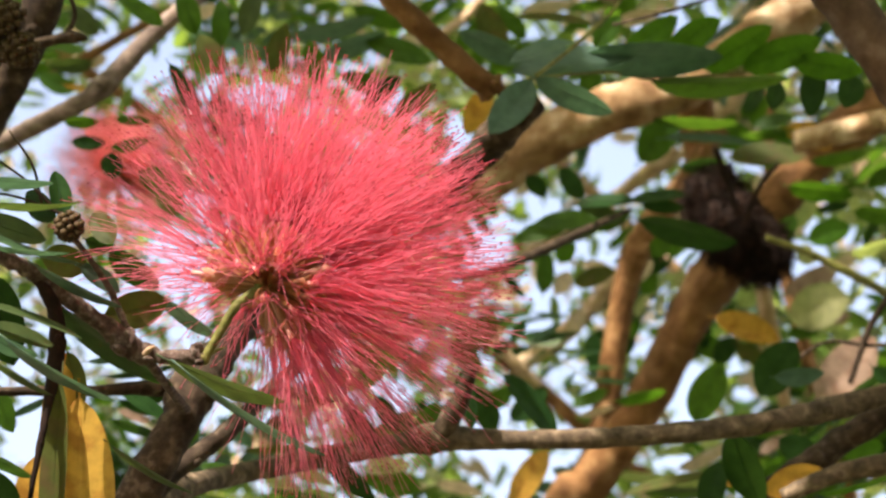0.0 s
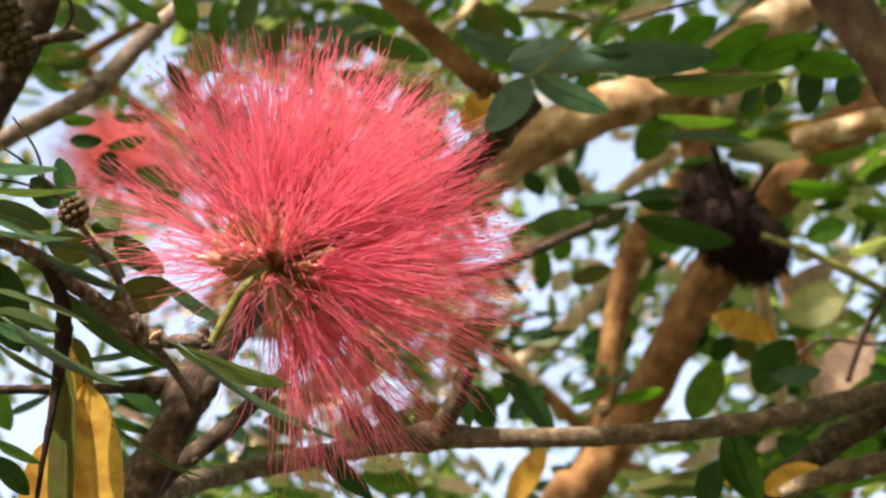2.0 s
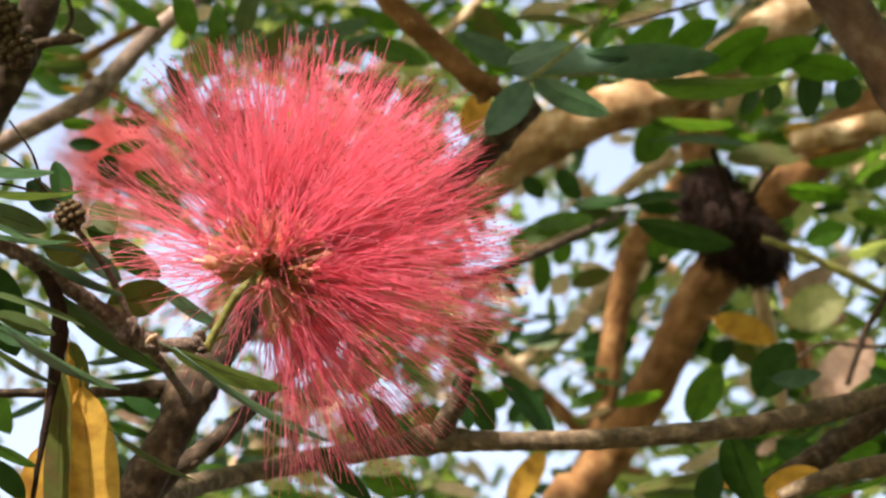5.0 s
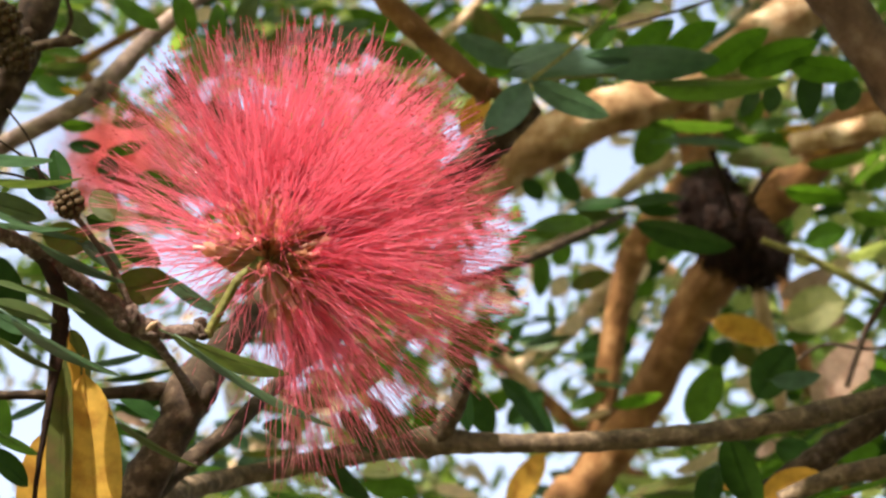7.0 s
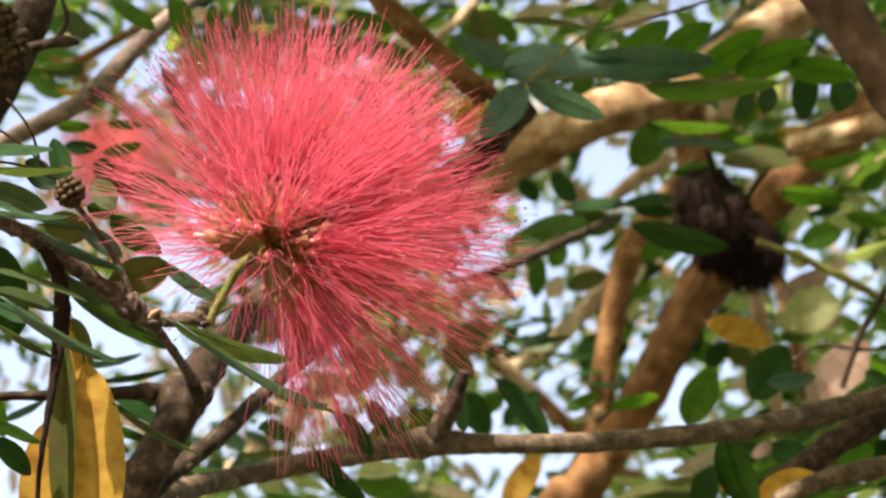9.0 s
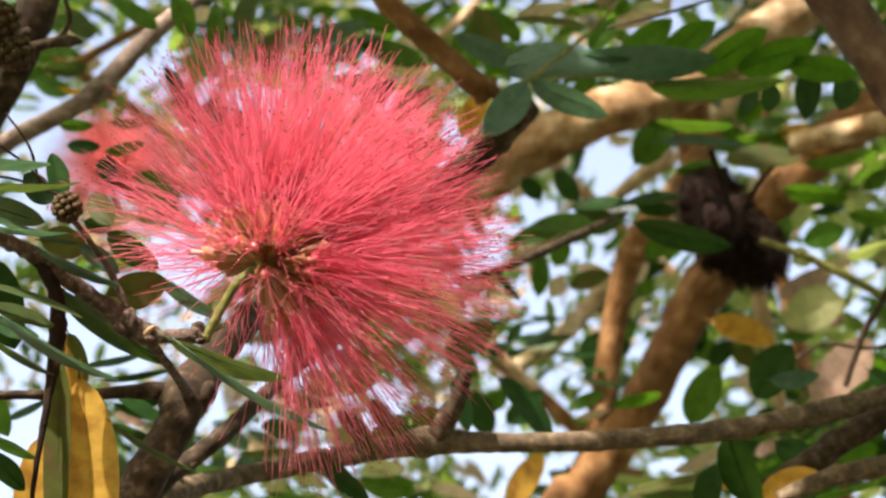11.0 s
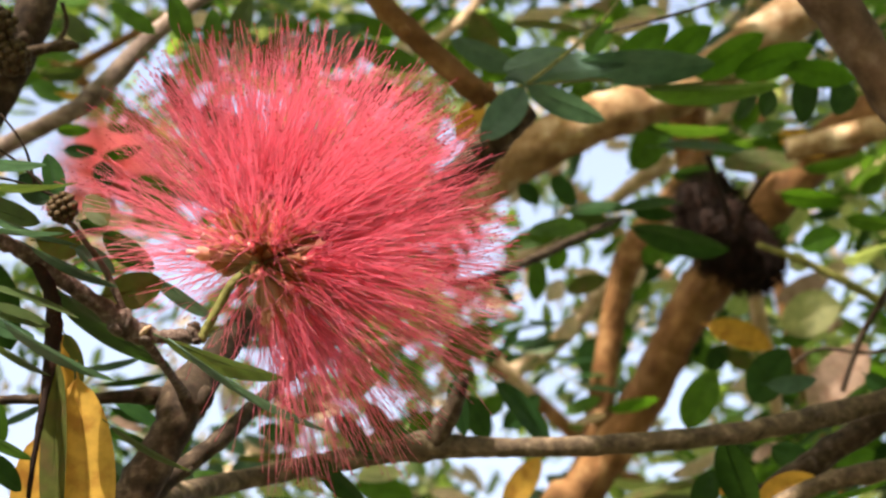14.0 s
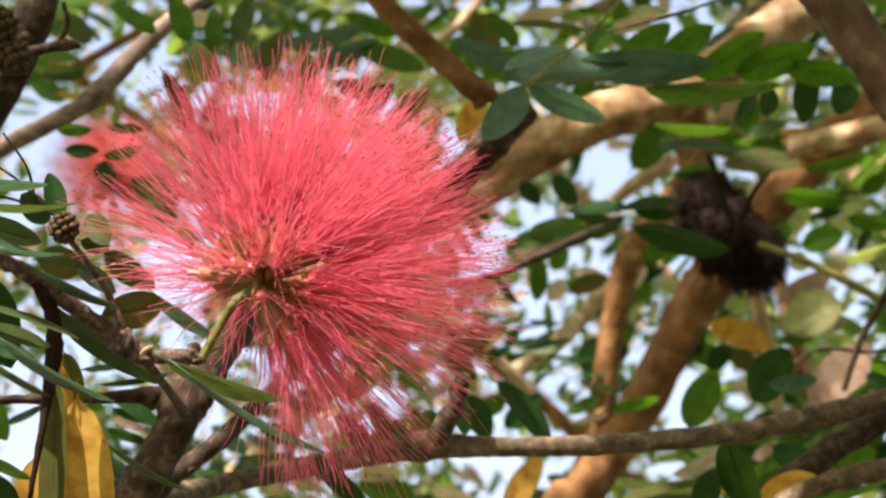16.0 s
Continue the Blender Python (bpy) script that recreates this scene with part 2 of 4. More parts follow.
def leaf(stations, mat, label, name="leaf", group="single leaves", curl=0.12, true=0.42, ribbed=True, blunt=0.6, fold=0.12):
    """One leaf: stations (a, b, d of the base; a, b, d of the tip; shown width in ticks)."""
    a0, b0, d0, a1, b1, d1, w = stations
    base, tip = at(a0, b0, d0), at(a1, b1, d1)
    length = (tip - base).length
    shown = w * (d0 + d1) / 2 / BOARD
    width = max(shown, (0.24 if w < 19 else true) * length)
    roll = math.acos(min(1.0, shown / width)) * 0.95
    own = random.Random(round(a0 * 7 + b0 * 13 + a1 * 3 + b1))
    seed = own.random() * 40
    ob = dress(name, blade_mesh(length, width, fold, curl, blunt, seed, 12, 4), mat)
    ob.matrix_basis = blade_frame(base, tip, width, roll if own.random() < 0.8 else -roll)
    if ribbed:
        part("midrib", rib_mesh(length, width, curl, seed), mat, ob)
    return tagged(ob, label, "leaf", group)


# ---- the flower ----
def filaments(starts, ways, lengths, droop, radius, segs=5, curve=0.24):
    """Fine three-sided threads as vertices and faces, and the places of their ends."""
    verts, faces, ends = [], [], []
    for p, w, ln in zip(starts, ways, lengths):
        side = w.orthogonal().normalized()
        other = w.cross(side)
        bend = (side * random.gauss(0, 1) + other * random.gauss(0, 1)) * curve
        kink = (side * random.gauss(0, 1) + other * random.gauss(0, 1)) * 0.05
        base = len(verts)
        for i in range(segs + 1):
            s = i / segs
            c = p + w * (s * ln) + bend * (ln * s * s * 0.5) + kink * (ln * math.sin(s * 7)) * 0.3 + droop * (ln * s * s)
            r = radius * (1.0 - 0.35 * s)
            for k in range(3):
                t = 2.0944 * k
                verts.append(c + side * (r * math.cos(t)) + other * (r * math.sin(t)))
        for i in range(segs):
            for k in range(3):
                q = base + 3 * i
                faces.append((q + k, q + (k + 1) % 3, q + 3 + (k + 1) % 3, q + 3 + k))
        ends.append(c)
    return verts, faces, ends


def beads(places, size):
    verts, faces = [], []
    for p in places:
        b = len(verts)
        r = size * random.uniform(0.75, 1.2)
        verts += [p + Vector(v) * r for v in ((1.4, 0, 0), (-1.4, 0, 0), (0, 1, 0), (0, -1, 0), (0, 0, 1), (0, 0, -1))]
        faces += [(b + i, b + j, b + k) for i, j, k in ((0, 2, 4), (2, 1, 4), (1, 3, 4), (3, 0, 4), (2, 0, 5), (1, 2, 5), (3, 1, 5), (0, 3, 5))]
    return verts, faces


def mesh_of(name, verts, faces):
    me = bpy.data.meshes.new(name)
    me.from_pydata([tuple(v) for v in verts], [], faces)
    return me


def corolla(way, start, length, radius):
    """A slim tube that flares into five pointed lobes."""
    side = way.orthogonal().normalized()
    other = way.cross(side)
    verts, faces = [], []
    prof = [(0.0, 0.45), (0.25, 0.62), (0.6, 0.8), (0.85, 1.0), (1.0, 1.35)]
    n = 10
    for i, (s, r) in enumerate(prof):
        for k in range(n):
            t = 2 * math.pi * k / n
            ext = s + (0.10 if (i == len(prof) - 1 and k % 2 == 0) else 0)
            verts.append(start + way * (length * ext) + (side * math.cos(t) + other * math.sin(t)) * (radius * r))
    for i in range(len(prof) - 1):
        for k in range(n):
            faces.append((i * n + k, i * n + (k + 1) % n, (i + 1) * n + (k + 1) % n, (i + 1) * n + k))
    return verts, faces


def powder_puff(origin, axis, florets, stamens, label, thread=None, thick=0.000085):
    """A round flower head: florets on a small receptacle, each with a tuft of long stamens."""
    head = new("powder_puff_flower")
    head.location = origin
    axis = axis.normalized()
    e1 = axis.orthogonal().normalized()
    e2 = axis.cross(e1)
    bm = bmesh.new()
    bmesh.ops.create_icosphere(bm, subdivisions=2, radius=0.0022)
    part("receptacle", bm, STALK, head, "small green receptacle")
    for i in range(florets):
        u = (i + 0.5) / florets
        polar = radians(124) * u ** 0.7
        turn = i * 2.39996 + random.uniform(-0.2, 0.2)
        way = axis * math.cos(polar) + (e1 * math.cos(turn) + e2 * math.sin(turn)) * math.sin(polar)
        if way.dot(ACROSS) < -0.3 and way.dot(UP) < -0.5:
            continue
        tube_len = random.uniform(0.0076, 0.0102)
        v, f = corolla(way, way * 0.0018, tube_len, 0.00112)
        fl = dress("floret", mesh_of("floret", v, f), COROLLA, head)
        bm = bmesh.new()
        tube(bm, [way * (0.0018 + tube_len * s) for s in (0.7, 0.95, 1.15, 1.3)], (0.0005, 0.00052, 0.0005, 0.00062), 7)
        part("stamen_tube", bm, STAMEN_TUBE, fl, "pale pink stamen tube")
        mouth = way * (0.0018 + tube_len * 1.15)
        starts, ways, lengths = [], [], []
        far = polar / radians(124)
        low, high = max(0.0, -way.dot(UP)), max(0.0, way.dot(UP))
        for k in range(round(stamens * (1 - (0.3 if way.dot(ACROSS) > 0.2 else 0.55) * far ** 2) * (0.4 if way.dot(ACROSS) < -0.5 else 1) * (1 + 0.35 * high - 0.6 * low) * (1 - 0.6 * max(0.0, -way.dot(AHEAD))))):
            j = Vector((random.gauss(0, 1), random.gauss(0, 1), random.gauss(0, 1)))
            w = (way + j * (0.25 - 0.07 * far - 0.11 * low)).normalized()
            starts.append(mouth + j * 0.0003)
            ways.append(w)
            lengths.append(random.uniform(0.0245, 0.0342) * (1.07 - 0.27 * far * far) * (random.uniform(0.55, 0.9) if random.random() < 0.08 else 1))
        v, f, ends = filaments(starts, ways, lengths, Vector((0, 0, -0.04 - 0.05 * far)), thick)
        dress("stamen_tuft", mesh_of("stamen_tuft", v, f), thread or FILAMENT, fl, "long thread-like pink stamens")
        v, f = beads(ends, 0.00017)
        tagged(dress("anther_dust", mesh_of("anther_dust", v, f), ANTHER, fl, "tiny dark crimson anthers", False), kind="stuff")
    return tagged(head, label, "flower", "flower heads")


MOVING = []
HEART = at(470, 455, 0.452)
flower = powder_puff(HEART, ACROSS * 0.65 + UP * 0.56 + AHEAD * 0.42, 74, 68, "pink powder puff flower head on a short green stalk")
MOVING.append(flower)

stalk = branch("flower_stalk", [(360, 594, 0.4525, 18), (378, 562, 0.452, 16), (400, 522, 0.452, 16), (420, 492, 0.452, 18), (456, 465, 0.452, 22)], STALK,
               "short green stalk that carries the pink flower", "flower stalk", "twig and stalk", knots=((0.05, 0.3),), rough=0.12)
MOVING.append(stalk)

# ---- the swaying twig ----
twig = branch("twig", [(-150, 352, 0.45, 30), (-60, 385, 0.43, 28), (0, 412, 0.435, 28), (60, 440, 0.44, 29), (120, 485, 0.445, 29), (190, 535, 0.45, 33), (240, 572, 0.452, 40), (290, 586, 0.453, 24), (345, 586, 0.4525, 26), (366, 582, 0.4525, 18)],
              BARK_NEAR, "thin grey-brown twig with rough flaking bark", "twig", "twig and stalk", knots=((0.62, 0.3), (0.72, 0.25), (0.93, 0.35)), rough=0.4, sides=18, steps=12)
MOVING.append(twig)
branch("side_shoot", [(352, 588, 0.4525, 22), (350, 570, 0.4525, 26), (347, 560, 0.4525, 16)], BARK_NEAR, "dark bud at the twig's end", parent=twig, home=twig.location, rough=0.2)
branch("thorn", [(372, 578, 0.4522, 10), (385, 572, 0.452, 7), (400, 566, 0.452, 2)], STALK, "small pointed bract", parent=twig, home=twig.location, rough=0.1)
branch("side_shoot", [(262, 588, 0.4525, 20), (285, 620, 0.462, 16), (318, 664, 0.492, 17), (334, 690, 0.512, 24)], BARK_NEAR, "short side shoot", parent=twig, home=twig.location)
branch("bark_flake", [(256, 584, 0.4495, 5), (264, 574, 0.449, 12), (276, 566, 0.449, 3)], BARK_PALE, "pale flake of loose bark", parent=twig, home=twig.location, knots=(), rough=0.3, sides=6, steps=3)
withered = branch("withered_leaf_stalk", [(62, 445, 0.441, 20), (92, 492, 0.441, 26), (104, 545, 0.442, 28), (100, 600, 0.442, 30), (86, 690, 0.436, 15), (74, 760, 0.434, 12), (58, 860, 0.433, 9), (54, 960, 0.433, 8)],
                  WITHERED, "brown withered leaf stalk hanging from the twig", "leaf stalk", "withered leaf", rough=0.3)
MOVING.append(withered)
for st, mat, lab in (((148, 658, 0.441, 158, 985, 0.438, 108), LEAF_YELLOW, "yellowed leaf hanging folded from the twig"),
                     ((110, 630, 0.439, 98, 990, 0.436, 50), LEAF_OLIVE, "olive green leaf fading to yellow"),
                     ((72, 760, 0.443, 52, 990, 0.442, 70), LEAF_YELLOW, "yellowed leaf hanging folded from the twig"),
                     ((118, 600, 0.445, 92, 780, 0.447, 60), LEAF_YELLOW, "yellowed leaf hanging folded from the twig")):
    MOVING.append(leaf(st, mat, lab, group="withered leaf", true=0.15, curl=0.05, blunt=0.75))

NEAR_LEAVES = [
    ((-30, 366, 0.425, 140, 432, 0.435, 14), LEAF_BLUE), ((-40, 350, 0.445, 82, 378, 0.45, 42), LEAF_DULL), ((-30, 318, 0.42, 150, 324, 0.44, 9), LEAF_DULL),
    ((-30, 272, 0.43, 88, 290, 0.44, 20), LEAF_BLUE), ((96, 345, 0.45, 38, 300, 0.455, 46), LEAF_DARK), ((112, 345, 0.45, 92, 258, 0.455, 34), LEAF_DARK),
    ((196, 388, 0.455, 160, 332, 0.46, 46), LEAF_OLIVE), ((72, 418, 0.45, 156, 422, 0.455, 58), LEAF_OLIVE), ((150, 380, 0.46, 200, 400, 0.465, 30), LEAF_DARK),
    ((190, 400, 0.47, 282, 468, 0.475, 48), LEAF_DARK), ((186, 512, 0.462, 300, 490, 0.468, 66), LEAF_OLIVE), ((275, 478, 0.47, 392, 562, 0.475, 26), LEAF_BLUE),
    ((-20, 535, 0.42, 100, 560, 0.43, 24), LEAF_DULL), ((-20, 555, 0.425, 70, 590, 0.43, 30), LEAF_BLUE), ((10, 562, 0.42, 206, 672, 0.425, 25), LEAF_BLUE),
    ((108, 505, 0.455, 300, 650, 0.47, 52), LEAF_DARK), ((296, 596, 0.448, 502, 668, 0.445, 32), LEAF_DULL), ((325, 612, 0.444, 575, 765, 0.44, 17), LEAF_BLUE),
    ((-20, 590, 0.42, 95, 660, 0.425, 16), LEAF_DULL), ((120, 580, 0.448, 152, 690, 0.45, 32), LEAF_OLIVE), ((60, 430, 0.435, 215, 505, 0.44, 18), LEAF_BLUE),
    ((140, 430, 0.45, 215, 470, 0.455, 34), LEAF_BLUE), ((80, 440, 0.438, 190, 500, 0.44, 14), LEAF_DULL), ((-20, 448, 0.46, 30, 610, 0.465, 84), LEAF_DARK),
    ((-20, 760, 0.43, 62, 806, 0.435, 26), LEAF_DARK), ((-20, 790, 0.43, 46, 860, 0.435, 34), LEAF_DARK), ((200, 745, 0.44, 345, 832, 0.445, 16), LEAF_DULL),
    ((-30, 390, 0.42, 120, 410, 0.425, 10), LEAF_BLUE), ((-30, 490, 0.42, 150, 545, 0.425, 8), LEAF_DULL),
]
for st, mat in NEAR_LEAVES:
    MOVING.append(leaf(st, mat, {"leaf_dull_green": "narrow dull green leaf beside the flower twig", "leaf_blue_green": "grey-green leaf with a dull sheen", "leaf_dark_green": "leaf with shade put into its dark green",
                                 "leaf_olive": "rounded olive green leaf with brown stains"}[mat.name], group="leaves of the flower twig"))


def bud_head(place, radius, label, moving):
    """An unopened flower head, a cluster of small round buds on a core."""
    bm = bmesh.new()
    bmesh.ops.create_icosphere(bm, subdivisions=2, radius=radius * 0.72)
    ob = part("flower_bud_head", bm, BUD)
    ob.location = place
    bm = bmesh.new()
    bmesh.ops.create_icosphere(bm, subdivisions=1, radius=radius * 0.27)
    me = bpy.data.meshes.new("bud")
    bm.to_mesh(me)
    bm.free()
    me.materials.append(BUD)
    me.polygons.foreach_set("use_smooth", [True] * len(me.polygons))
    for i in range(34):
        z = 1 - 2 * (i + 0.5) / 34
        w = Vector((math.cos(i * 2.4) * math.sqrt(1 - z * z), math.sin(i * 2.4) * math.sqrt(1 - z * z), z))
        b = new("bud", me)
        b.parent, b.location = ob, w * radius * random.uniform(0.74, 0.86)
    if moving:
        MOVING.append(ob)
    return tagged(ob, label, "flower bud", "unopened flower heads")


bud_head(at(119, 358, 0.446), 0.0029, "brown unopened flower head of small round buds", True)
MOVING.append(branch("bud_stalk", [(119, 370, 0.446, 12), (150, 405, 0.448, 10), (195, 470, 0.451, 12), (235, 560, 0.452, 12)], BARK_NEAR, "thin brown stalk of a bud cluster", "flower stalk", "twig and stalk", rough=0.2))
for k in (0, 1, 2):
    MOVING.append(branch("leaf_stalk", [(70 + 25 * k, 318 + 12 * k, 0.449, 6), (52 - 8 * k, 250 + 30 * k, 0.447, 5), (10 - 15 * k, 190 + 55 * k, 0.445, 4)], BARK_DARK, "fine dark stalk of a leaf", "leaf stalk", "leaf stalks", rough=0.1, sides=6))

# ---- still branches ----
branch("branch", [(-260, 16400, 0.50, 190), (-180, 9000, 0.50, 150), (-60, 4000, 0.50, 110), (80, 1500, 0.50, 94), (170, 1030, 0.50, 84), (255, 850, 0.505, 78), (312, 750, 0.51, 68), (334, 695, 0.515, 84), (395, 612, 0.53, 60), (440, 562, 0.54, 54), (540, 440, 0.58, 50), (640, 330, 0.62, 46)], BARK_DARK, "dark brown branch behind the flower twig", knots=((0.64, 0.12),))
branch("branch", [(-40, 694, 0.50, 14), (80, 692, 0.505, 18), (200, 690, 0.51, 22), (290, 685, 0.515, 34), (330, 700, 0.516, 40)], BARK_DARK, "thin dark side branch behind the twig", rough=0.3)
# the dark bark tones this branch down to half shade
branch("branch", [(200, 960, 0.515, 46), (290, 850, 0.53, 36), (340, 808, 0.535, 34), (400, 762, 0.54, 34), (452, 712, 0.55, 28), (520, 650, 0.57, 26), (640, 560, 0.62, 20)], BARK_DARK, "slender grey-brown branch darkened for half shade")
branch("branch", [(225, 905, 0.53, 44), (330, 860, 0.57, 42), (450, 832, 0.60, 38), (560, 810, 0.60, 40), (690, 788, 0.60, 38), (770, 776, 0.60, 46), (900, 779, 0.60, 35), (1060, 775, 0.602, 36), (1220, 764, 0.605, 38), (1360, 746, 0.61, 40), (1480, 720, 0.615, 42), (1640, 676, 0.62, 40), (1860, 600, 0.61, 46)],
       BARK_GREY, "long thin grey-brown branch, sunlit from above", knots=((0.40, 0.2), (0.06, 0.15), (0.82, 0.12)), steps=10, rough=0.15)
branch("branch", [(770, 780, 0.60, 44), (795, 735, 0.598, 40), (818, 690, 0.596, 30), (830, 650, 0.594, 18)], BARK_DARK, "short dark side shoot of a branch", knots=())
# half shade comes from the dark bark colour here
branch("branch", [(1330, 890, 0.66, 60), (1420, 830, 0.66, 52), (1500, 770, 0.66, 50), (1640, 690, 0.65, 50), (1850, 590, 0.61, 54)], BARK_DARK, "brown branch darkened for half shade")
branch("branch", [(1380, 880, 0.63, 30), (1460, 845, 0.63, 32), (1540, 825, 0.63, 38), (1640, 815, 0.63, 40), (1890, 800, 0.605, 50)], BARK_GREY, "slender grey-brown branch darkened for half shade")
branch("branch", [(655, -50, 0.66, 40), (700, 10, 0.665, 42), (770, 75, 0.67, 42), (830, 130, 0.672, 44), (868, 160, 0.675, 46)], BARK_TAN, "brown slender branch that ends in a fork", knots=((0.97, 0.3), (0.35, 0.1)))
branch("branch", [(945, 175, 0.69, 50), (915, 200, 0.69, 60), (870, 245, 0.70, 62), (820, 300, 0.71, 58), (720, 380, 0.78, 50), (700, 390, 0.90, 50), (790, 354, 1.0, 54)], BARK_DARK, "branch behind the flower, shade put into its dark bark")
branch("branch", [(780, 360, 1.0, 84), (880, 296, 1.0, 88), (960, 250, 1.0, 92), (1060, 198, 1.0, 88), (1180, 165, 1.01, 80), (1300, 95, 1.02, 84), (1420, 10, 1.03, 88), (1560, -80, 1.05, 86), (1840, -210, 1.10, 96)], BARK_DAPPLED, "thick smooth tan branch, sun dapples painted in cream", knots=((0.12, 0.12), (0.5, 0.1)))
branch("branch", [(900, -3000, 0.80, 30), (1000, -1500, 0.70, 50), (1180, -600, 0.62, 74), (1330, -240, 0.60, 86), (1443, -65, 0.60, 90), (1505, 25, 0.60, 90), (1563, 110, 0.60, 91), (1625, 200, 0.60, 92), (1720, 340, 0.60, 94), (1870, 640, 0.60, 98), (2000, 1600, 0.60, 120), (2120, 5000, 0.60, 140), (2200, 9500, 0.60, 170), (2260, 14000, 0.60, 220)], BARK_BROWN, "thick brown upright branch", rough=0.18)
branch("trunk", [(540, 8600, 1.1, 240), (600, 6000, 1.1, 180), (700, 3600, 1.1, 140), (840, 1700, 1.1, 104), (972, 970, 1.1, 82), (1044, 850, 1.1, 78), (1134, 720, 1.1, 76), (1196, 600, 1.1, 77), (1248, 510, 1.1, 84), (1315, 420, 1.1, 82), (1390, 330, 1.1, 80), (1480, 240, 1.1, 80), (1640, 130, 1.1, 80), (1770, -40, 1.1, 80), (1850, -240, 1.1, 74), (1880, -600, 1.1, 60), (1800, -1500, 1.2, 46), (1500, -3000, 1.3, 28)], BARK_TAN, "leaning tan trunk with smooth bark", "trunk", knots=((0.48, 0.12),))
branch("trunk", [(965, 1030, 1.115, 50), (1030, 860, 1.16, 46), (1065, 740, 1.16, 48), (1085, 600, 1.16, 46), (1105, 500, 1.16, 46), (1135, 420, 1.16, 50), (1200, 330, 1.17, 40), (1270, 230, 1.18, 34)], BARK_TAN, "slender tan stem beside the trunk", "trunk")
branch("branch", [(1340, 480, 1.12, 26), (1355, 560, 1.12, 28), (1372, 640, 1.12, 24), (1385, 720, 1.12, 22)], BARK_PALE, "pale brown slender stem beside the trunk")
branch("branch", [(800, 492, 0.80, 10), (870, 478, 0.80, 14), (960, 442, 0.82, 18), (1030, 408, 0.84, 14), (1110, 372, 0.87, 8)], BARK_DARK, "thin dark bare twig among leaves")
branch("branch", [(-150, 330, 0.61, 40), (-90, 290, 0.70, 36), (-20, 262, 0.76, 34), (60, 222, 0.76, 34), (150, 175, 0.76, 34), (215, 115, 0.765, 36), (265, 62, 0.77, 32), (340, 0, 0.775, 28), (400, -40, 0.78, 26)], BARK_ROSY, "slender grey-brown branch, sunlit from above", knots=((0.55, 0.2),))
branch("branch", [(110, 1420, 0.50, 84), (-60, 1150, 0.53, 80), (-150, 750, 0.57, 76), (-120, 420, 0.595, 72), (-40, 240, 0.60, 66), (10, 150, 0.60, 64), (50, 60, 0.60, 66), (85, -60, 0.60, 70), (200, -600, 0.62, 60), (300, -1800, 0.70, 30)], BARK_DARK, "dark brown stem with buds")
branch("branch", [(60, 78, 0.595, 22), (95, 70, 0.594, 18), (125, 66, 0.593, 22), (150, 68, 0.593, 8)], BARK_DARK, "dark forked stub of a twig")
branch("branch", [(110, 66, 0.593, 10), (128, 30, 0.593, 8), (120, -10, 0.593, 8)], BARK_DARK, "dark forked stub of a twig")
branch("branch", [(90, 130, 1.2, 18), (160, 95, 1.2, 18), (240, 50, 1.2, 16), (330, 5, 1.2, 14)], BARK_TAN, "thin tan twig further back")
branch("branch", [(1085, 345, 1.3, 12), (1118, 320, 1.3, 20), (1155, 293, 1.3, 24), (1192, 264, 1.3, 18)], BARK_PALE, "bare twig, pale bark standing in for full sun")
branch("branch", [(1230, 210, 1.25, 34), (1300, 170, 1.25, 30), (1330, 40, 1.25, 34), (1360, -30, 1.25, 30)], BARK_PALE, "bare twig, pale bark standing in for full sun")
branch("branch", [(1215, 120, 1.2, 60), (1228, 200, 1.2, 66), (1240, 280, 1.2, 60), (1262, 370, 1.19, 60)], BARK_TAN, "short brown branch behind the dead flower head")
branch("branch", [(1400, 250, 0.95, 40), (1480, 235, 0.95, 44), (1560, 215, 0.95, 44), (1640, 200, 0.95, 40)], BARK_DAPPLED, "tan branch in half shade")
branch("branch", [(900, 650, 1.4, 30), (970, 610, 1.4, 34), (1040, 545, 1.4, 30), (1090, 480, 1.4, 26)], BARK_PALE, "branch further back, pale bark standing in for sun")
branch("branch", [(860, 590, 1.3, 20), (905, 640, 1.3, 22), (950, 690, 1.3, 18)], BARK_PALE, "bare twig, pale bark standing in for full sun")
branch("branch", [(780, 60, 1.3, 16), (830, 20, 1.3, 18), (870, -30, 1.3, 18)], BARK_PALE, "bare twig, pale bark standing in for full sun")
branch("branch", [(1510, 310, 1.25, 44), (1560, 295, 1.25, 40), (1640, 260, 1.25, 40)], BARK_PALE, "branch further back, pale bark standing in for sun")
branch("branch", [(1350, 420, 0.9, 10), (1430, 450, 0.9, 14), (1520, 495, 0.9, 16), (1640, 560, 0.9, 14)], STALK, "long thin green leaf stem")
branch("branch", [(1500, 680, 0.8, 10), (1530, 590, 0.8, 12), (1570, 520, 0.8, 12), (1620, 430, 0.8, 12)], BARK_DARK, "thin dark bare twig among leaves")
branch("branch", [(1400, 640, 0.8, 7), (1460, 605, 0.8, 7), (1540, 612, 0.8, 7), (1620, 600, 0.8, 7)], BARK_DARK, "thin dark bare twig among leaves", sides=8)
branch("branch", [(1080, 45, 0.74, 6), (1180, 20, 0.74, 6), (1260, -5, 0.74, 6), (1330, -30, 0.74, 6)], BARK_DARK, "fine dark twig among leaves", sides=8)

for a, b, d, r in ((8, 30, 0.585, 0.0046), (32, 88, 0.585, 0.0046), (-12, 84, 0.59, 0.0045)):
    bud_head(at(a, b, d), r, "dark brown unopened flower head on the stem", False)

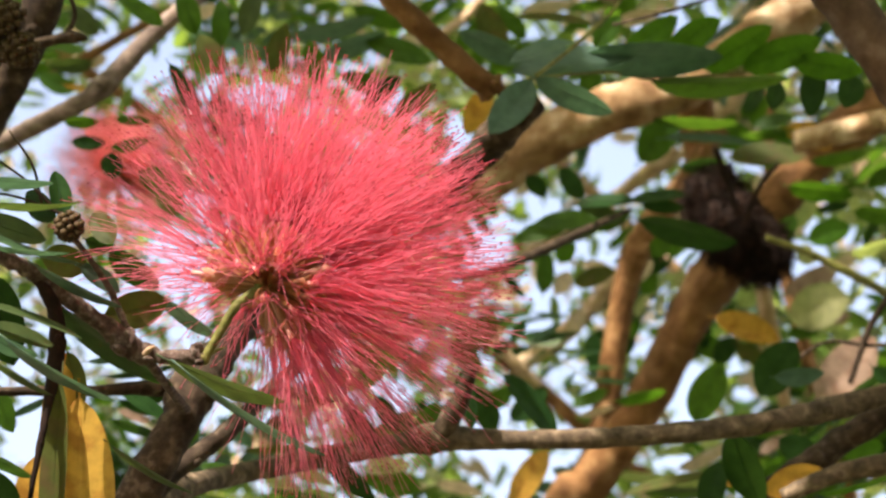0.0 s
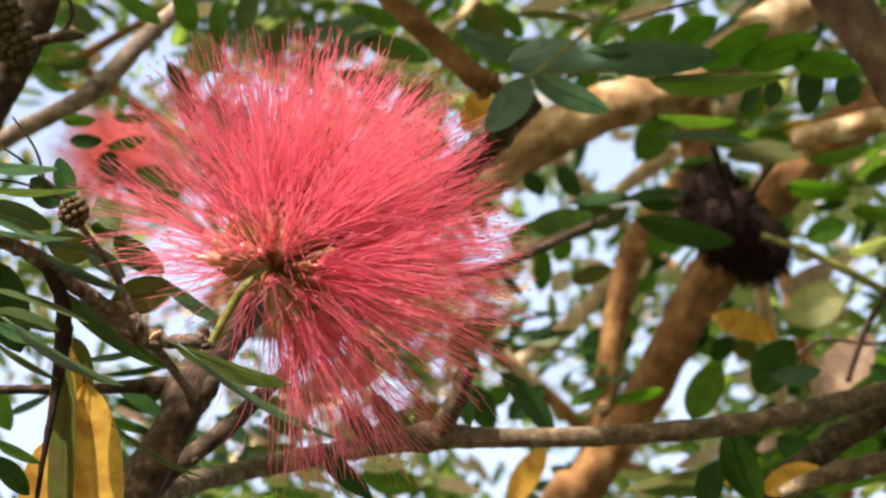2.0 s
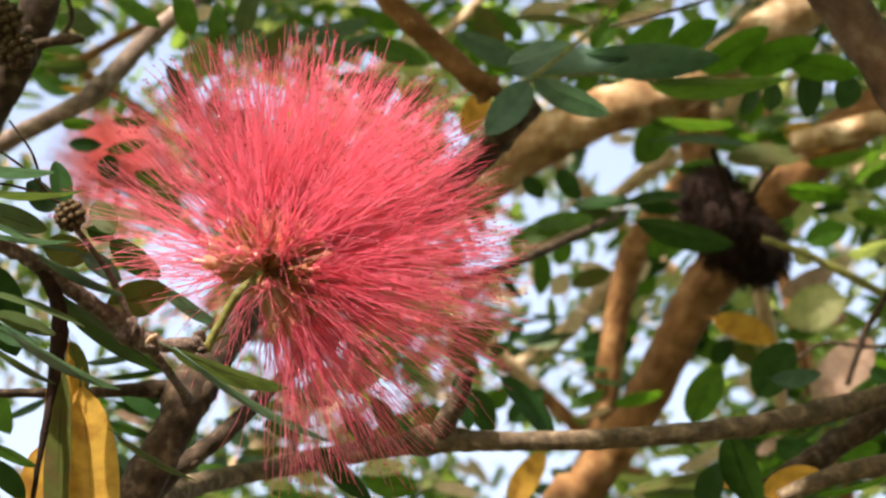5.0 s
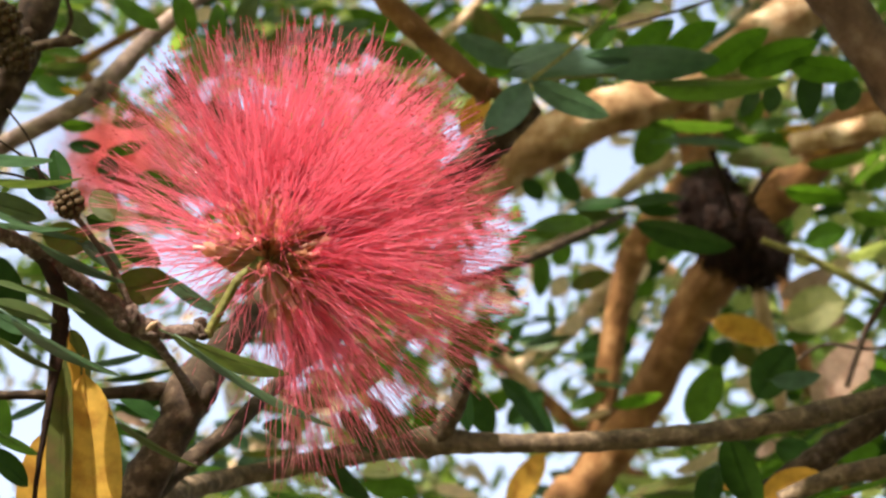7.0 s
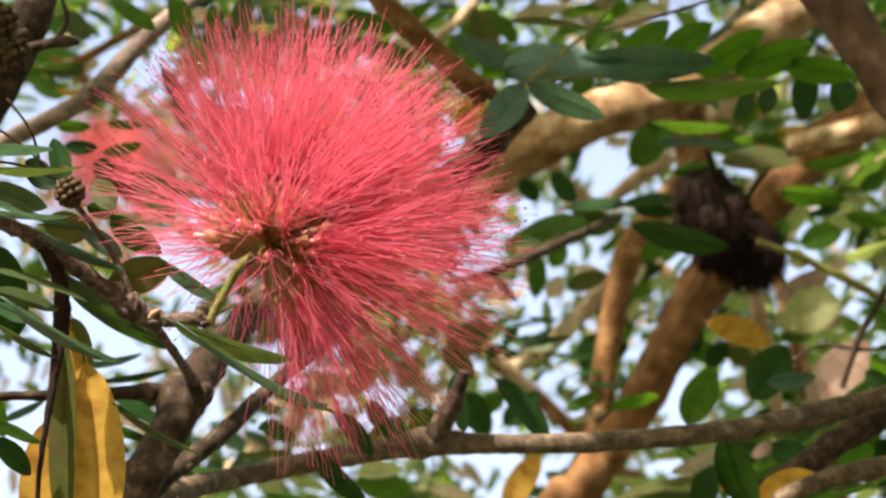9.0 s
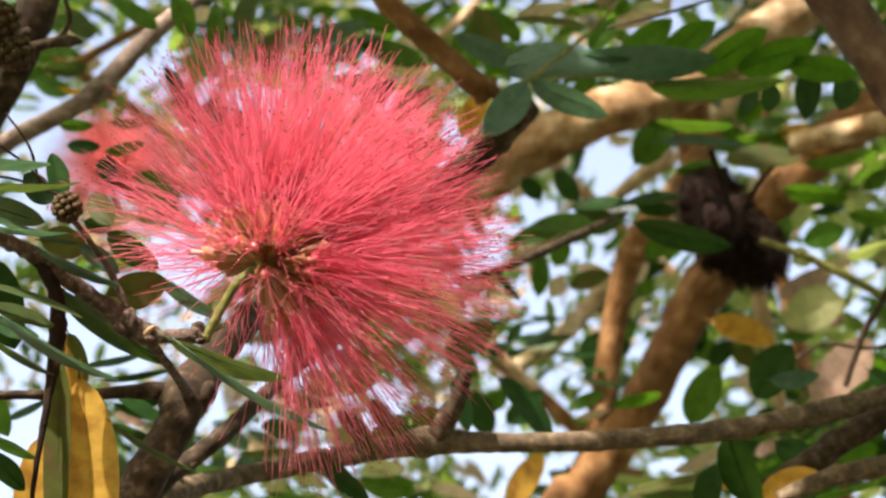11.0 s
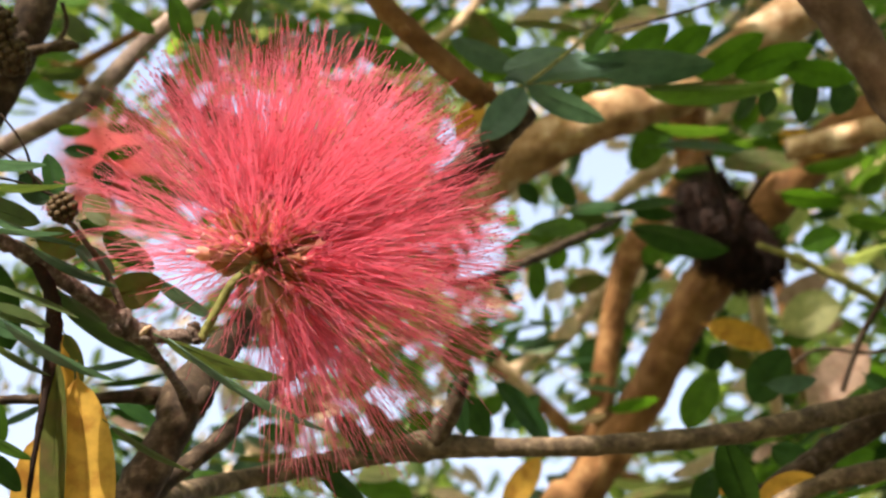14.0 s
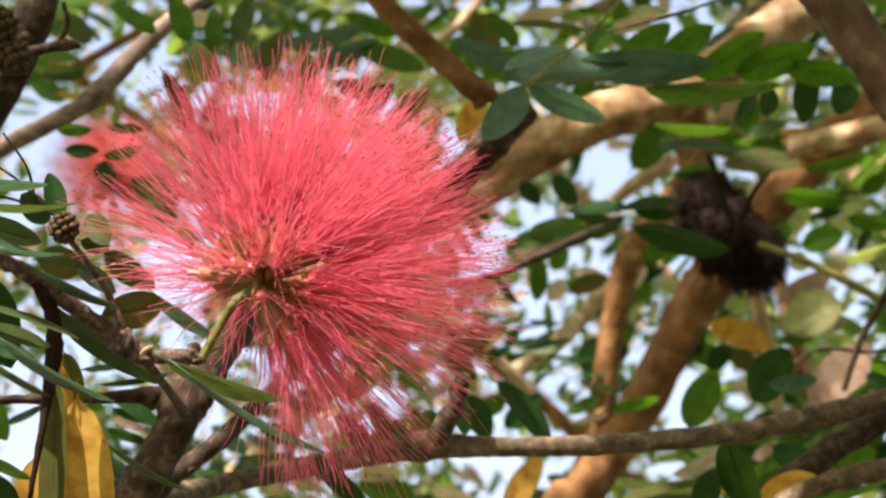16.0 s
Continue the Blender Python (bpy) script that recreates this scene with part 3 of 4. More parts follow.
# ---- still leaves ----
OLD = [
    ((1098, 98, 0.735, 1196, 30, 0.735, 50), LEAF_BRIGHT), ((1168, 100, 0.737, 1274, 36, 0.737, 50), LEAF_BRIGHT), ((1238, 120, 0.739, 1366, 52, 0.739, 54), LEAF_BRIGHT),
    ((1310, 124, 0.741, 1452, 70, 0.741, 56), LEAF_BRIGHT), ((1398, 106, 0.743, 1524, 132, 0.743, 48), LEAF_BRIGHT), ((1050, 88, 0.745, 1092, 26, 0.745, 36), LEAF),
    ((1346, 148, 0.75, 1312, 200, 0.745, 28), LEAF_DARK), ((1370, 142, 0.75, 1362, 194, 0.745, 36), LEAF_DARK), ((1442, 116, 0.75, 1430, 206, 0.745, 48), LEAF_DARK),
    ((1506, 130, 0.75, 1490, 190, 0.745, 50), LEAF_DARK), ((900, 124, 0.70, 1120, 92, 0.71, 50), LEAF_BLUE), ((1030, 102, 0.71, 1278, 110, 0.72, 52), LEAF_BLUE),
    ((1012, 72, 0.70, 898, 106, 0.69, 26), LEAF_BLUE), ((1150, 145, 0.72, 1395, 152, 0.73, 24), LEAF), ((935, 140, 0.66, 866, 236, 0.65, 62), LEAF_BLUE),
    ((942, 142, 0.66, 1078, 205, 0.66, 42), LEAF_BLUE), ((1050, 42, 0.72, 908, 24, 0.71, 16), LEAF_OLIVE), ((925, 108, 0.70, 805, 62, 0.70, 40), LEAF_BLUE),
    ((1125, 395, 0.85, 1298, 434, 0.84, 44), LEAF_DARK), ((1000, 402, 0.9, 905, 420, 0.9, 34), LEAF), ((1050, 388, 0.9, 940, 392, 0.9, 34), LEAF), ((1020, 360, 0.92, 1100, 396, 0.92, 34), LEAF_DULL), ((1120, 352, 0.92, 1010, 360, 0.92, 22), LEAF_DARK), ((1210, 345, 0.92, 1105, 352, 0.92, 20), LEAF_DARK),
    ((1150, 212, 1.0, 1305, 226, 1.0, 18), LEAF), ((1170, 242, 1.02, 1335, 250, 1.02, 16), LEAF_BLUE), ((1285, 282, 0.98, 1425, 268, 0.98, 42), LEAF_OLIVE), ((1125, 285, 1.06, 1190, 196, 1.06, 62), LEAF),
    ((1385, 228, 1.0, 1472, 258, 1.0, 46), LEAF_YELLOW), ((1330, 222, 1.0, 1400, 205, 1.0, 24), LEAF), ((1200, 300, 1.0, 1275, 285, 1.0, 26), LEAF_DARK), ((1300, 240, 1.0, 1420, 236, 1.0, 14), LEAF), ((1430, 285, 1.0, 1540, 272, 1.0, 22), LEAF),
    # the russet leaf here stands in for a far pink blossom
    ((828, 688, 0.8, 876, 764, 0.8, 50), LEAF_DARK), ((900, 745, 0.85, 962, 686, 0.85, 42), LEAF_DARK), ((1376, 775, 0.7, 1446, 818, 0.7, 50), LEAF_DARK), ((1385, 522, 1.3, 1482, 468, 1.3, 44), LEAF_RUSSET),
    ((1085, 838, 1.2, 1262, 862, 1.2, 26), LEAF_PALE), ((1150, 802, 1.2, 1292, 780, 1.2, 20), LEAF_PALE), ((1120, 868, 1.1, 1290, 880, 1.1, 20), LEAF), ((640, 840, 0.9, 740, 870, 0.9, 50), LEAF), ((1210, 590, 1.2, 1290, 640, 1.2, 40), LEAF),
    ((1290, 610, 1.1, 1360, 650, 1.1, 30), LEAF_OLIVE), ((1250, 560, 1.2, 1210, 640, 1.2, 40), LEAF_DARK), ((1400, 380, 1.05, 1370, 440, 1.05, 34), LEAF), ((1040, 590, 1.3, 1060, 660, 1.3, 40), LEAF_DARK),
    ((150, 642, 0.6, 262, 622, 0.6, 13), LEAF_BLUE), ((185, 668, 0.6, 310, 652, 0.6, 12), LEAF_DARK), ((10, 740, 0.6, 90, 702, 0.6, 14), LEAF_BLUE), ((215, 720, 0.58, 300, 700, 0.58, 16), LEAF_DARK),
    ((500, 690, 0.62, 590, 715, 0.62, 20), LEAF_DARK), ((530, 770, 0.62, 470, 740, 0.62, 30), LEAF_DARK), ((660, 700, 0.66, 700, 770, 0.66, 34), LEAF_DARK), ((420, 850, 0.7, 350, 820, 0.7, 30), LEAF),
    ((1500, 452, 1.0, 1590, 424, 1.0, 24), LEAF_PALE), ((1440, 350, 1.1, 1530, 330, 1.1, 26), LEAF_BRIGHT), ((1540, 650, 0.8, 1600, 690, 0.8, 34), LEAF_DARK), ((1500, 700, 0.82, 1560, 660, 0.82, 20), LEAF_DARK),
    # first entry: a russet leaf in place of far blossom
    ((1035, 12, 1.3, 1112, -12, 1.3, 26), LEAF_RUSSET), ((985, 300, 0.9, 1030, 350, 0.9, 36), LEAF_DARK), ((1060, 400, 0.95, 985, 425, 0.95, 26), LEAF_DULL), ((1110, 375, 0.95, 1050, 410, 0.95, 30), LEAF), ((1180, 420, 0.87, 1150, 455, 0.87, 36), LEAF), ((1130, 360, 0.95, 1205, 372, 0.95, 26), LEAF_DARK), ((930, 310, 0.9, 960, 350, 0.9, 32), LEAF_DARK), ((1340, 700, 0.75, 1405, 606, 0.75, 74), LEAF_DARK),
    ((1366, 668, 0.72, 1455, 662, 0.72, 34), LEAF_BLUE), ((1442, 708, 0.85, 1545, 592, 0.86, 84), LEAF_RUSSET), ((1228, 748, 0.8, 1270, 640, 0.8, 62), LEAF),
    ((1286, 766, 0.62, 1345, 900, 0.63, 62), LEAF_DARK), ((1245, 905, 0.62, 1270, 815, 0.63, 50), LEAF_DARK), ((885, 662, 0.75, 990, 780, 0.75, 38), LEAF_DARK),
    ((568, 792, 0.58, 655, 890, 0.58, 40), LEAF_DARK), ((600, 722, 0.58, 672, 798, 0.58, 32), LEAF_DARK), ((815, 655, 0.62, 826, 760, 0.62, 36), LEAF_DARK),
    ((1262, 560, 1.0, 1376, 604, 1.0, 50), LEAF_YELLOW), ((862, 155, 0.74, 822, 238, 0.74, 44), LEAF_YELLOW), ((962, 795, 0.9, 900, 905, 0.9, 46), LEAF_YELLOW),
    ((1330, 820, 0.68, 1275, 856, 0.68, 44), LEAF_YELLOW), ((1348, 872, 0.64, 1456, 834, 0.64, 54), LEAF_YELLOW),
    ((205, 688, 0.56, 300, 742, 0.56, 20), LEAF_DARK), ((195, 745, 0.56, 270, 772, 0.56, 20), LEAF_DARK), ((-20, 680, 0.55, 20, 765, 0.55, 44), LEAF),
    ((122, 252, 0.72, 182, 252, 0.72, 26), LEAF_DARK), ((190, 262, 0.72, 262, 250, 0.72, 20), LEAF), ((196, 270, 0.72, 194, 318, 0.72, 40), LEAF_DARK),
    ((110, 218, 0.72, 170, 216, 0.72, 22), LEAF), ((200, 210, 0.72, 262, 216, 0.72, 18), LEAF), ((250, 300, 0.72, 310, 330, 0.72, 36), LEAF),
    ((285, 45, 0.7, 205, -10, 0.7, 30), LEAF), ((345, 60, 0.7, 310, -20, 0.7, 42), LEAF), ((390, 80, 0.7, 385, 0, 0.7, 34), LEAF),
    ((880, 95, 1.0, 850, 5, 1.0, 50), LEAF_OLIVE), ((925, 70, 1.0, 880, 15, 1.0, 30), LEAF), ((800, 90, 1.0, 850, 40, 1.0, 34), LEAF),
    ((395, 130, 0.72, 345, 62, 0.72, 46), LEAF_OLIVE), ((478, 130, 0.74, 500, 40, 0.74, 40), LEAF_OLIVE), ((560, 150, 0.8, 545, 70, 0.8, 40), LEAF), ((420, 60, 0.8, 455, -20, 0.8, 40), LEAF_DULL),
    ((645, 70, 0.9, 760, 110, 0.9, 44), LEAF), ((690, 205, 0.8, 770, 150, 0.8, 40), LEAF_OLIVE), ((500, 66, 0.95, 660, 40, 0.95, 26), LEAF_BLUE), ((560, 105, 0.9, 680, 62, 0.9, 30), LEAF_BLUE), ((620, 10, 1.0, 720, 52, 1.0, 30), LEAF),
    # first entry: a leaf shape standing in for a dark maroon branch end
    ((298, 112, 0.7, 352, 212, 0.7, 26), LEAF_DARK), ((640, 190, 0.75, 705, 138, 0.75, 40), LEAF_DARK), ((270, 330, 0.7, 318, 380, 0.7, 44), LEAF_OLIVE), ((600, 130, 0.9, 690, 170, 0.9, 36), LEAF),
    ((800, 605, 0.8, 880, 575, 0.8, 50), LEAF_OLIVE), ((850, 660, 0.8, 790, 610, 0.8, 40), LEAF_OLIVE), ((620, 690, 0.75, 690, 610, 0.75, 44), LEAF), ((520, 640, 0.7, 560, 560, 0.7, 50), LEAF_DARK), ((170, 60, 0.9, 120, 10, 0.9, 40), LEAF_DULL),
    ((1120, 12, 0.8, 1190, 8, 0.8, 24), LEAF_OLIVE), ((1390, 330, 1.0, 1500, 345, 1.0, 34), LEAF_BRIGHT), ((1505, 376, 1.0, 1590, 390, 1.0, 30), LEAF),
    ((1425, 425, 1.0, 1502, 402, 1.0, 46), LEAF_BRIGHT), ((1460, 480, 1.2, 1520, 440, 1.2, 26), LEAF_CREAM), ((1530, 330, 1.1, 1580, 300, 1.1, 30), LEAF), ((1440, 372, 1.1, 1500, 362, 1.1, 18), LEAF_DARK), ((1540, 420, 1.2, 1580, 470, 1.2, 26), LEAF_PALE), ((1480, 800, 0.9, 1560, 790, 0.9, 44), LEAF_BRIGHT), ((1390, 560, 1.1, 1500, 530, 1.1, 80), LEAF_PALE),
    ((1440, 878, 0.6, 1590, 842, 0.6, 14), LEAF_BRIGHT), ((1085, 712, 1.05, 1175, 696, 1.05, 24), LEAF_BRIGHT), ((1008, 718, 1.05, 1072, 690, 1.05, 24), LEAF_BRIGHT), ((780, 720, 0.66, 730, 755, 0.66, 40), LEAF),
]
OLD += [
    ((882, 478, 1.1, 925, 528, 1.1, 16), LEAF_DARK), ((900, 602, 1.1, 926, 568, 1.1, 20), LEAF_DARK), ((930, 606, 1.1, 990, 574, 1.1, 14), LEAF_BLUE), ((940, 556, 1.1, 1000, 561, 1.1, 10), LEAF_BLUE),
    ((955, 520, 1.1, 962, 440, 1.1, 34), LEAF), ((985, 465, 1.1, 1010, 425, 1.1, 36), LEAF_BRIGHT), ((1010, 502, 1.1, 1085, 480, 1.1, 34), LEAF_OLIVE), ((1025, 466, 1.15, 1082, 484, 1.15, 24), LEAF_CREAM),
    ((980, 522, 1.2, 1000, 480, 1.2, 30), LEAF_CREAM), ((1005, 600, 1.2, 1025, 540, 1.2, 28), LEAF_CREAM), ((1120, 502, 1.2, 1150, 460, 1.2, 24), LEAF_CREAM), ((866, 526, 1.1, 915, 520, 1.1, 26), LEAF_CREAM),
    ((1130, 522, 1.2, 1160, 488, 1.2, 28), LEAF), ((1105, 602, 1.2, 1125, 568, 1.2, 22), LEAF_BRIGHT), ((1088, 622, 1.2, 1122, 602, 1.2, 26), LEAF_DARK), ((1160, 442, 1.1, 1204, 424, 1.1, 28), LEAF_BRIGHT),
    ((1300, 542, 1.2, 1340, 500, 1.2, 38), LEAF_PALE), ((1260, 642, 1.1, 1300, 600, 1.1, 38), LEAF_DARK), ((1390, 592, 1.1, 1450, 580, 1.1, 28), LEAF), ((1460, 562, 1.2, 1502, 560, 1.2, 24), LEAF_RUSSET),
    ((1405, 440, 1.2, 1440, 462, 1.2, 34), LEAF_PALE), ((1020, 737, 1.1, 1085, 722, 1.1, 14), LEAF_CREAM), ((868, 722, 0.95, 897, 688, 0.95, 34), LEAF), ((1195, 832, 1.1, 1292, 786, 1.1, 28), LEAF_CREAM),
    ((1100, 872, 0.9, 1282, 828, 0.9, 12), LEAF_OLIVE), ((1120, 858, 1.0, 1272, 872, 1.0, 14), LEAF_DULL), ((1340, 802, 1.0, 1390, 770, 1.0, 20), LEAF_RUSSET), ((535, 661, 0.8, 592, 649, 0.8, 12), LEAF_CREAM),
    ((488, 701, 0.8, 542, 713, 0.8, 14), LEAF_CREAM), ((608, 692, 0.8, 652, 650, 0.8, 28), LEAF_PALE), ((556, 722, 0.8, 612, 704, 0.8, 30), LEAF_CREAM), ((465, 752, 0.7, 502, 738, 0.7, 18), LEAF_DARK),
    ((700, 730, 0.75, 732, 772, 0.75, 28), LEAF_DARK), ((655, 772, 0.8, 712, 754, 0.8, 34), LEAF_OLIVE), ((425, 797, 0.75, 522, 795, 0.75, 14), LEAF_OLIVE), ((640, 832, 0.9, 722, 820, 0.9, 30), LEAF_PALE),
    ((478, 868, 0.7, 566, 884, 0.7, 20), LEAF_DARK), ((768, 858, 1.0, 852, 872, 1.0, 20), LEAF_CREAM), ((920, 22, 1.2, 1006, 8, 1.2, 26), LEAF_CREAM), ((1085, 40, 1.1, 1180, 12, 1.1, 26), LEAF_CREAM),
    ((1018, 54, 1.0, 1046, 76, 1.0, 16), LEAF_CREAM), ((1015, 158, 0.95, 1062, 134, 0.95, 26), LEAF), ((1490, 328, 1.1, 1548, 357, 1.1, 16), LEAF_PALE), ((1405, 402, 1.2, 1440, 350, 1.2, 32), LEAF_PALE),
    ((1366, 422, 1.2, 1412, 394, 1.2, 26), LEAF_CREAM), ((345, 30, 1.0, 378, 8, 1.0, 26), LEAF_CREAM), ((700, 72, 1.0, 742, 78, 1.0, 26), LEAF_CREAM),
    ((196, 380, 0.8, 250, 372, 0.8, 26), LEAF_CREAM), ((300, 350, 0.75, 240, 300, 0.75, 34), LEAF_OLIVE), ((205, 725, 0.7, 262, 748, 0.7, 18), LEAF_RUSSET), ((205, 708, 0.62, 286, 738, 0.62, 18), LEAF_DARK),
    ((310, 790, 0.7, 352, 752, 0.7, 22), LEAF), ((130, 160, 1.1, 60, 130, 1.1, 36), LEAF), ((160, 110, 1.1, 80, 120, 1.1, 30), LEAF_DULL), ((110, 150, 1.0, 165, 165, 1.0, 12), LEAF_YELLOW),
]
WORDS = {"leaf_sunlit_cream": "leaf painted cream in place of sunlight", "leaf_dull_green": "dull green leaf in front of the trunk", "leaf_green": "mid green leaf among the branches", "leaf_blue_green": "grey-green leaf seen from below with a dull sheen", "leaf_dark_green": "leaf with shade put into its dark green",
         "leaf_olive": "narrow olive green leaf seen edge-on", "leaf_fresh_green": "fresh green leaflet that lets light through, brightened as backlit", "leaf_yellow": "yellowed old leaf among the branches",
         "leaf_russet": "dry pinkish brown leaf, also used for far blossoms", "leaf_pale_sunlit": "leaf with full sunlight put into its pale colour"}
for st, mat in OLD:
    leaf(st, mat, WORDS[mat.name], ribbed=st[2] < 1.35)
branch("leaf_stalk", [(868, 160, 0.675, 8), (935, 140, 0.68, 8), (1060, 40, 0.70, 7), (1110, -20, 0.71, 6)], STALK, "thin green stalk of a leaf", "leaf stalk", "leaf stalks", rough=0.1, sides=8)
branch("leaf_stalk", [(935, 140, 0.68, 7), (1060, 128, 0.71, 7), (1200, 138, 0.74, 6), (1400, 118, 0.75, 6), (1530, 120, 0.75, 4)], STALK, "thin green stalk of a leaf", "leaf stalk", "leaf stalks", rough=0.1, sides=8)

# ---- the withered head ----
def withered_head(place, label, size=1.0):
    """A dried brown flower head: a ragged core and a shaggy coat of dead threads."""
    bm = bmesh.new()
    bmesh.ops.create_icosphere(bm, subdivisions=3, radius=0.0138 * size)
    for v in bm.verts:
        v.co *= 1 + 0.35 * noise.noise(v.co * 160) + 0.15 * noise.noise(v.co * 420)
        v.co.z *= 1.25
    ob = part("withered_flower_head", bm, WITHERED)
    ob.location = place
    starts, ways, lengths = [], [], []
    for i in range(2400):
        w = Vector((random.gauss(0, 1), random.gauss(0, 1), random.gauss(0, 1.15))).normalized()
        starts.append(w * 0.0105 * size)
        ways.append((w + Vector((0, 0, -0.5)) + Vector((random.gauss(0, .4), random.gauss(0, .4), random.gauss(0, .4)))).normalized())
        lengths.append(random.uniform(0.004, 0.0125) * size)
    v, f, ends = filaments(starts, ways, lengths, Vector((0, 0, -0.25)), 0.0003, 4, 0.5)
    tagged(dress("dead_threads", mesh_of("dead_threads", v, f), WITHERED, ob, "shaggy dead brown threads"), kind="stuff")
    return tagged(ob, label, "dead flower", "dead flower heads")


withered_head(at(1338, 436, 0.97), "shaggy dark brown dead flower head on the trunk", 0.72)
withered_head(at(1262, 352, 0.985), "shaggy dark brown dead flower head on the trunk", 0.8)
withered_head(at(1292, 398, 0.975), "shaggy dark brown dead flower head on the trunk", 0.8)
branch("branch", [(1310, 400, 0.95, 8), (1340, 330, 0.945, 9), (1372, 292, 0.94, 7)], WITHERED, "fine dark dead twig on the trunk", sides=8)
branch("branch", [(1300, 380, 0.95, 10), (1275, 300, 0.945, 11), (1262, 262, 0.94, 12)], WITHERED, "fine dark dead twig on the trunk", sides=8)

# the second flower, further back
powder_puff(at(205, 325, 1.42), ACROSS * -0.3 + UP * 0.8 - AHEAD * 0.5, 56, 70, "powder puff flower further back, its pink paled for strong light", FILAMENT_PALE, 0.00016)

# ---- crown of the shrub ----
def compound_leaf(pairs, mat, label):
    """A feathery leaf: a thin rachis with pairs of leaflets, along x."""
    span = 0.011 * pairs
    bm = bmesh.new()
    tube(bm, [(s * span, 0, -0.12 * span * s * s) for s in np.linspace(-0.15, 1, 7)], np.linspace(0.0007, 0.0003, 7), 5)
    ob = part("compound_leaf", bm, STALK)
    big = blade_mesh(0.021, 0.0085, 0.22, 0.1, 0.7, 3.0, 6, 2)
    big.materials.append(mat)
    big.polygons.foreach_set("use_smooth", [True] * len(big.polygons))
    for i in range(pairs):
        s = (i + 0.6) / pairs
        for wing in (-1, 1):
            lf = new("leaflet", big)
            lf.parent = ob
            k = 0.75 + 0.4 * math.sin(math.pi * min(1, s + 0.1))
            lf.matrix_basis = (Matrix.Translation((s * span, wing * 0.0006, -0.12 * span * s * s)) @ Euler((wing * radians(random.uniform(-35, 10)), radians(random.uniform(-14, 14)), wing * radians(58 + random.uniform(-9, 9)))).to_matrix().to_4x4()
                               @ Matrix.Diagonal((k, k, k, 1)))
    return tagged(ob, label, "leaf", "feathery leaves of the crown")


KINDS = [compound_leaf(8, LEAF, "feathery green compound leaf in the crown"), compound_leaf(9, LEAF_DARK, "feathery compound leaf, shade put into its dark green"),
         compound_leaf(7, LEAF_BRIGHT, "feathery fresh green compound leaf, brightened as backlit"), compound_leaf(8, LEAF_BLUE, "feathery grey-green compound leaf seen from below"),
         compound_leaf(6, LEAF_PALE, "feathery compound leaf painted pale as sunlit")]
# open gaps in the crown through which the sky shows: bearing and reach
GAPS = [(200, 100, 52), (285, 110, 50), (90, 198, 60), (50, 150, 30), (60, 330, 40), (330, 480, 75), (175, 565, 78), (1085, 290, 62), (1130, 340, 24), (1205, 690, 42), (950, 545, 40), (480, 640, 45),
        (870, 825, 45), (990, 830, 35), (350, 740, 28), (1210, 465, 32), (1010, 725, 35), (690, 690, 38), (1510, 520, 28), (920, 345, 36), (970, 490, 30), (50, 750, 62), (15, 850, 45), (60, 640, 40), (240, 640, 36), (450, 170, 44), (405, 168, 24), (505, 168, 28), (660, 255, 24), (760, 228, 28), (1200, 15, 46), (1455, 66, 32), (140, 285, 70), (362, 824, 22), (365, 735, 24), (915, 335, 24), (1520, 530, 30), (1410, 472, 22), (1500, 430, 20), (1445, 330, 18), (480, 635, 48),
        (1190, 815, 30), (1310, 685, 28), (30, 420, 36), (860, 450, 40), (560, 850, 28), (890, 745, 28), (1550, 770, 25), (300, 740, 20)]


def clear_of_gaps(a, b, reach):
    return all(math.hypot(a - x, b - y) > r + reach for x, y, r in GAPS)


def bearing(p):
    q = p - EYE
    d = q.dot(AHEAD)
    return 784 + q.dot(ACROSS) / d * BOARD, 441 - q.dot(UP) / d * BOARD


# limbs of the crown further back, rising from a stem below the view
rng = random.Random(21)
grown = 0
while grown < 4:
    d, a0, a1 = rng.uniform(1.5, 2.3), rng.uniform(200, 1700), rng.uniform(-300, 1900)
    top = rng.uniform(-350, 250)
    run = [(a0 + (a1 - a0) * s ** 1.4 + 60 * math.sin(5 * s + d * 9), 1000 + (top - 1000) * s) for s in np.linspace(0, 1, 7)]
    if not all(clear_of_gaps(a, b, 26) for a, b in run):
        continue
    branch("branch", [(1000, 5200, 1.95, 60), (0.6 * a0 + 400, 2200, (d + 1.95) / 2, 44)] + [(a, b, d, 34 - 3 * i) for i, (a, b) in enumerate(run)], (BARK_TAN, BARK_PALE, BARK_DAPPLED)[grown % 3],
           "slender tan limb of the crown further back", "branch", "limbs of the crown", knots=((0.62, 0.1), (0.8, 0.1)), sides=9, steps=5)
    grown += 1
branch("trunk", [(980, 8600, 1.95, 120), (990, 7000, 1.95, 100), (1000, 5100, 1.95, 84)], BARK_TAN, "leaning tan trunk further back in the shrub", "trunk", knots=())

rng = random.Random(7)
placed = 0
while placed < 375:
    a, b, d = rng.uniform(-220, 1800), rng.uniform(-220, 1110), rng.uniform(1.12, 2.2)
    kind = rng.choices(KINDS, (5, 4, 4, 2, 2))[0]
    m = Matrix.Translation(at(a, b, d)) @ Euler((rng.gauss(0, 0.5), rng.gauss(0.25, 0.35), rng.uniform(0, 6.28))).to_matrix().to_4x4()
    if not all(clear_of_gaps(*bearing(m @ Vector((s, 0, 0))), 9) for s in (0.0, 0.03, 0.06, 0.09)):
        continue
    if placed < len(KINDS):
        ob = KINDS[placed]
        ob.matrix_basis = m
    else:
        ob = copy_thing(kind, m)
    placed += 1


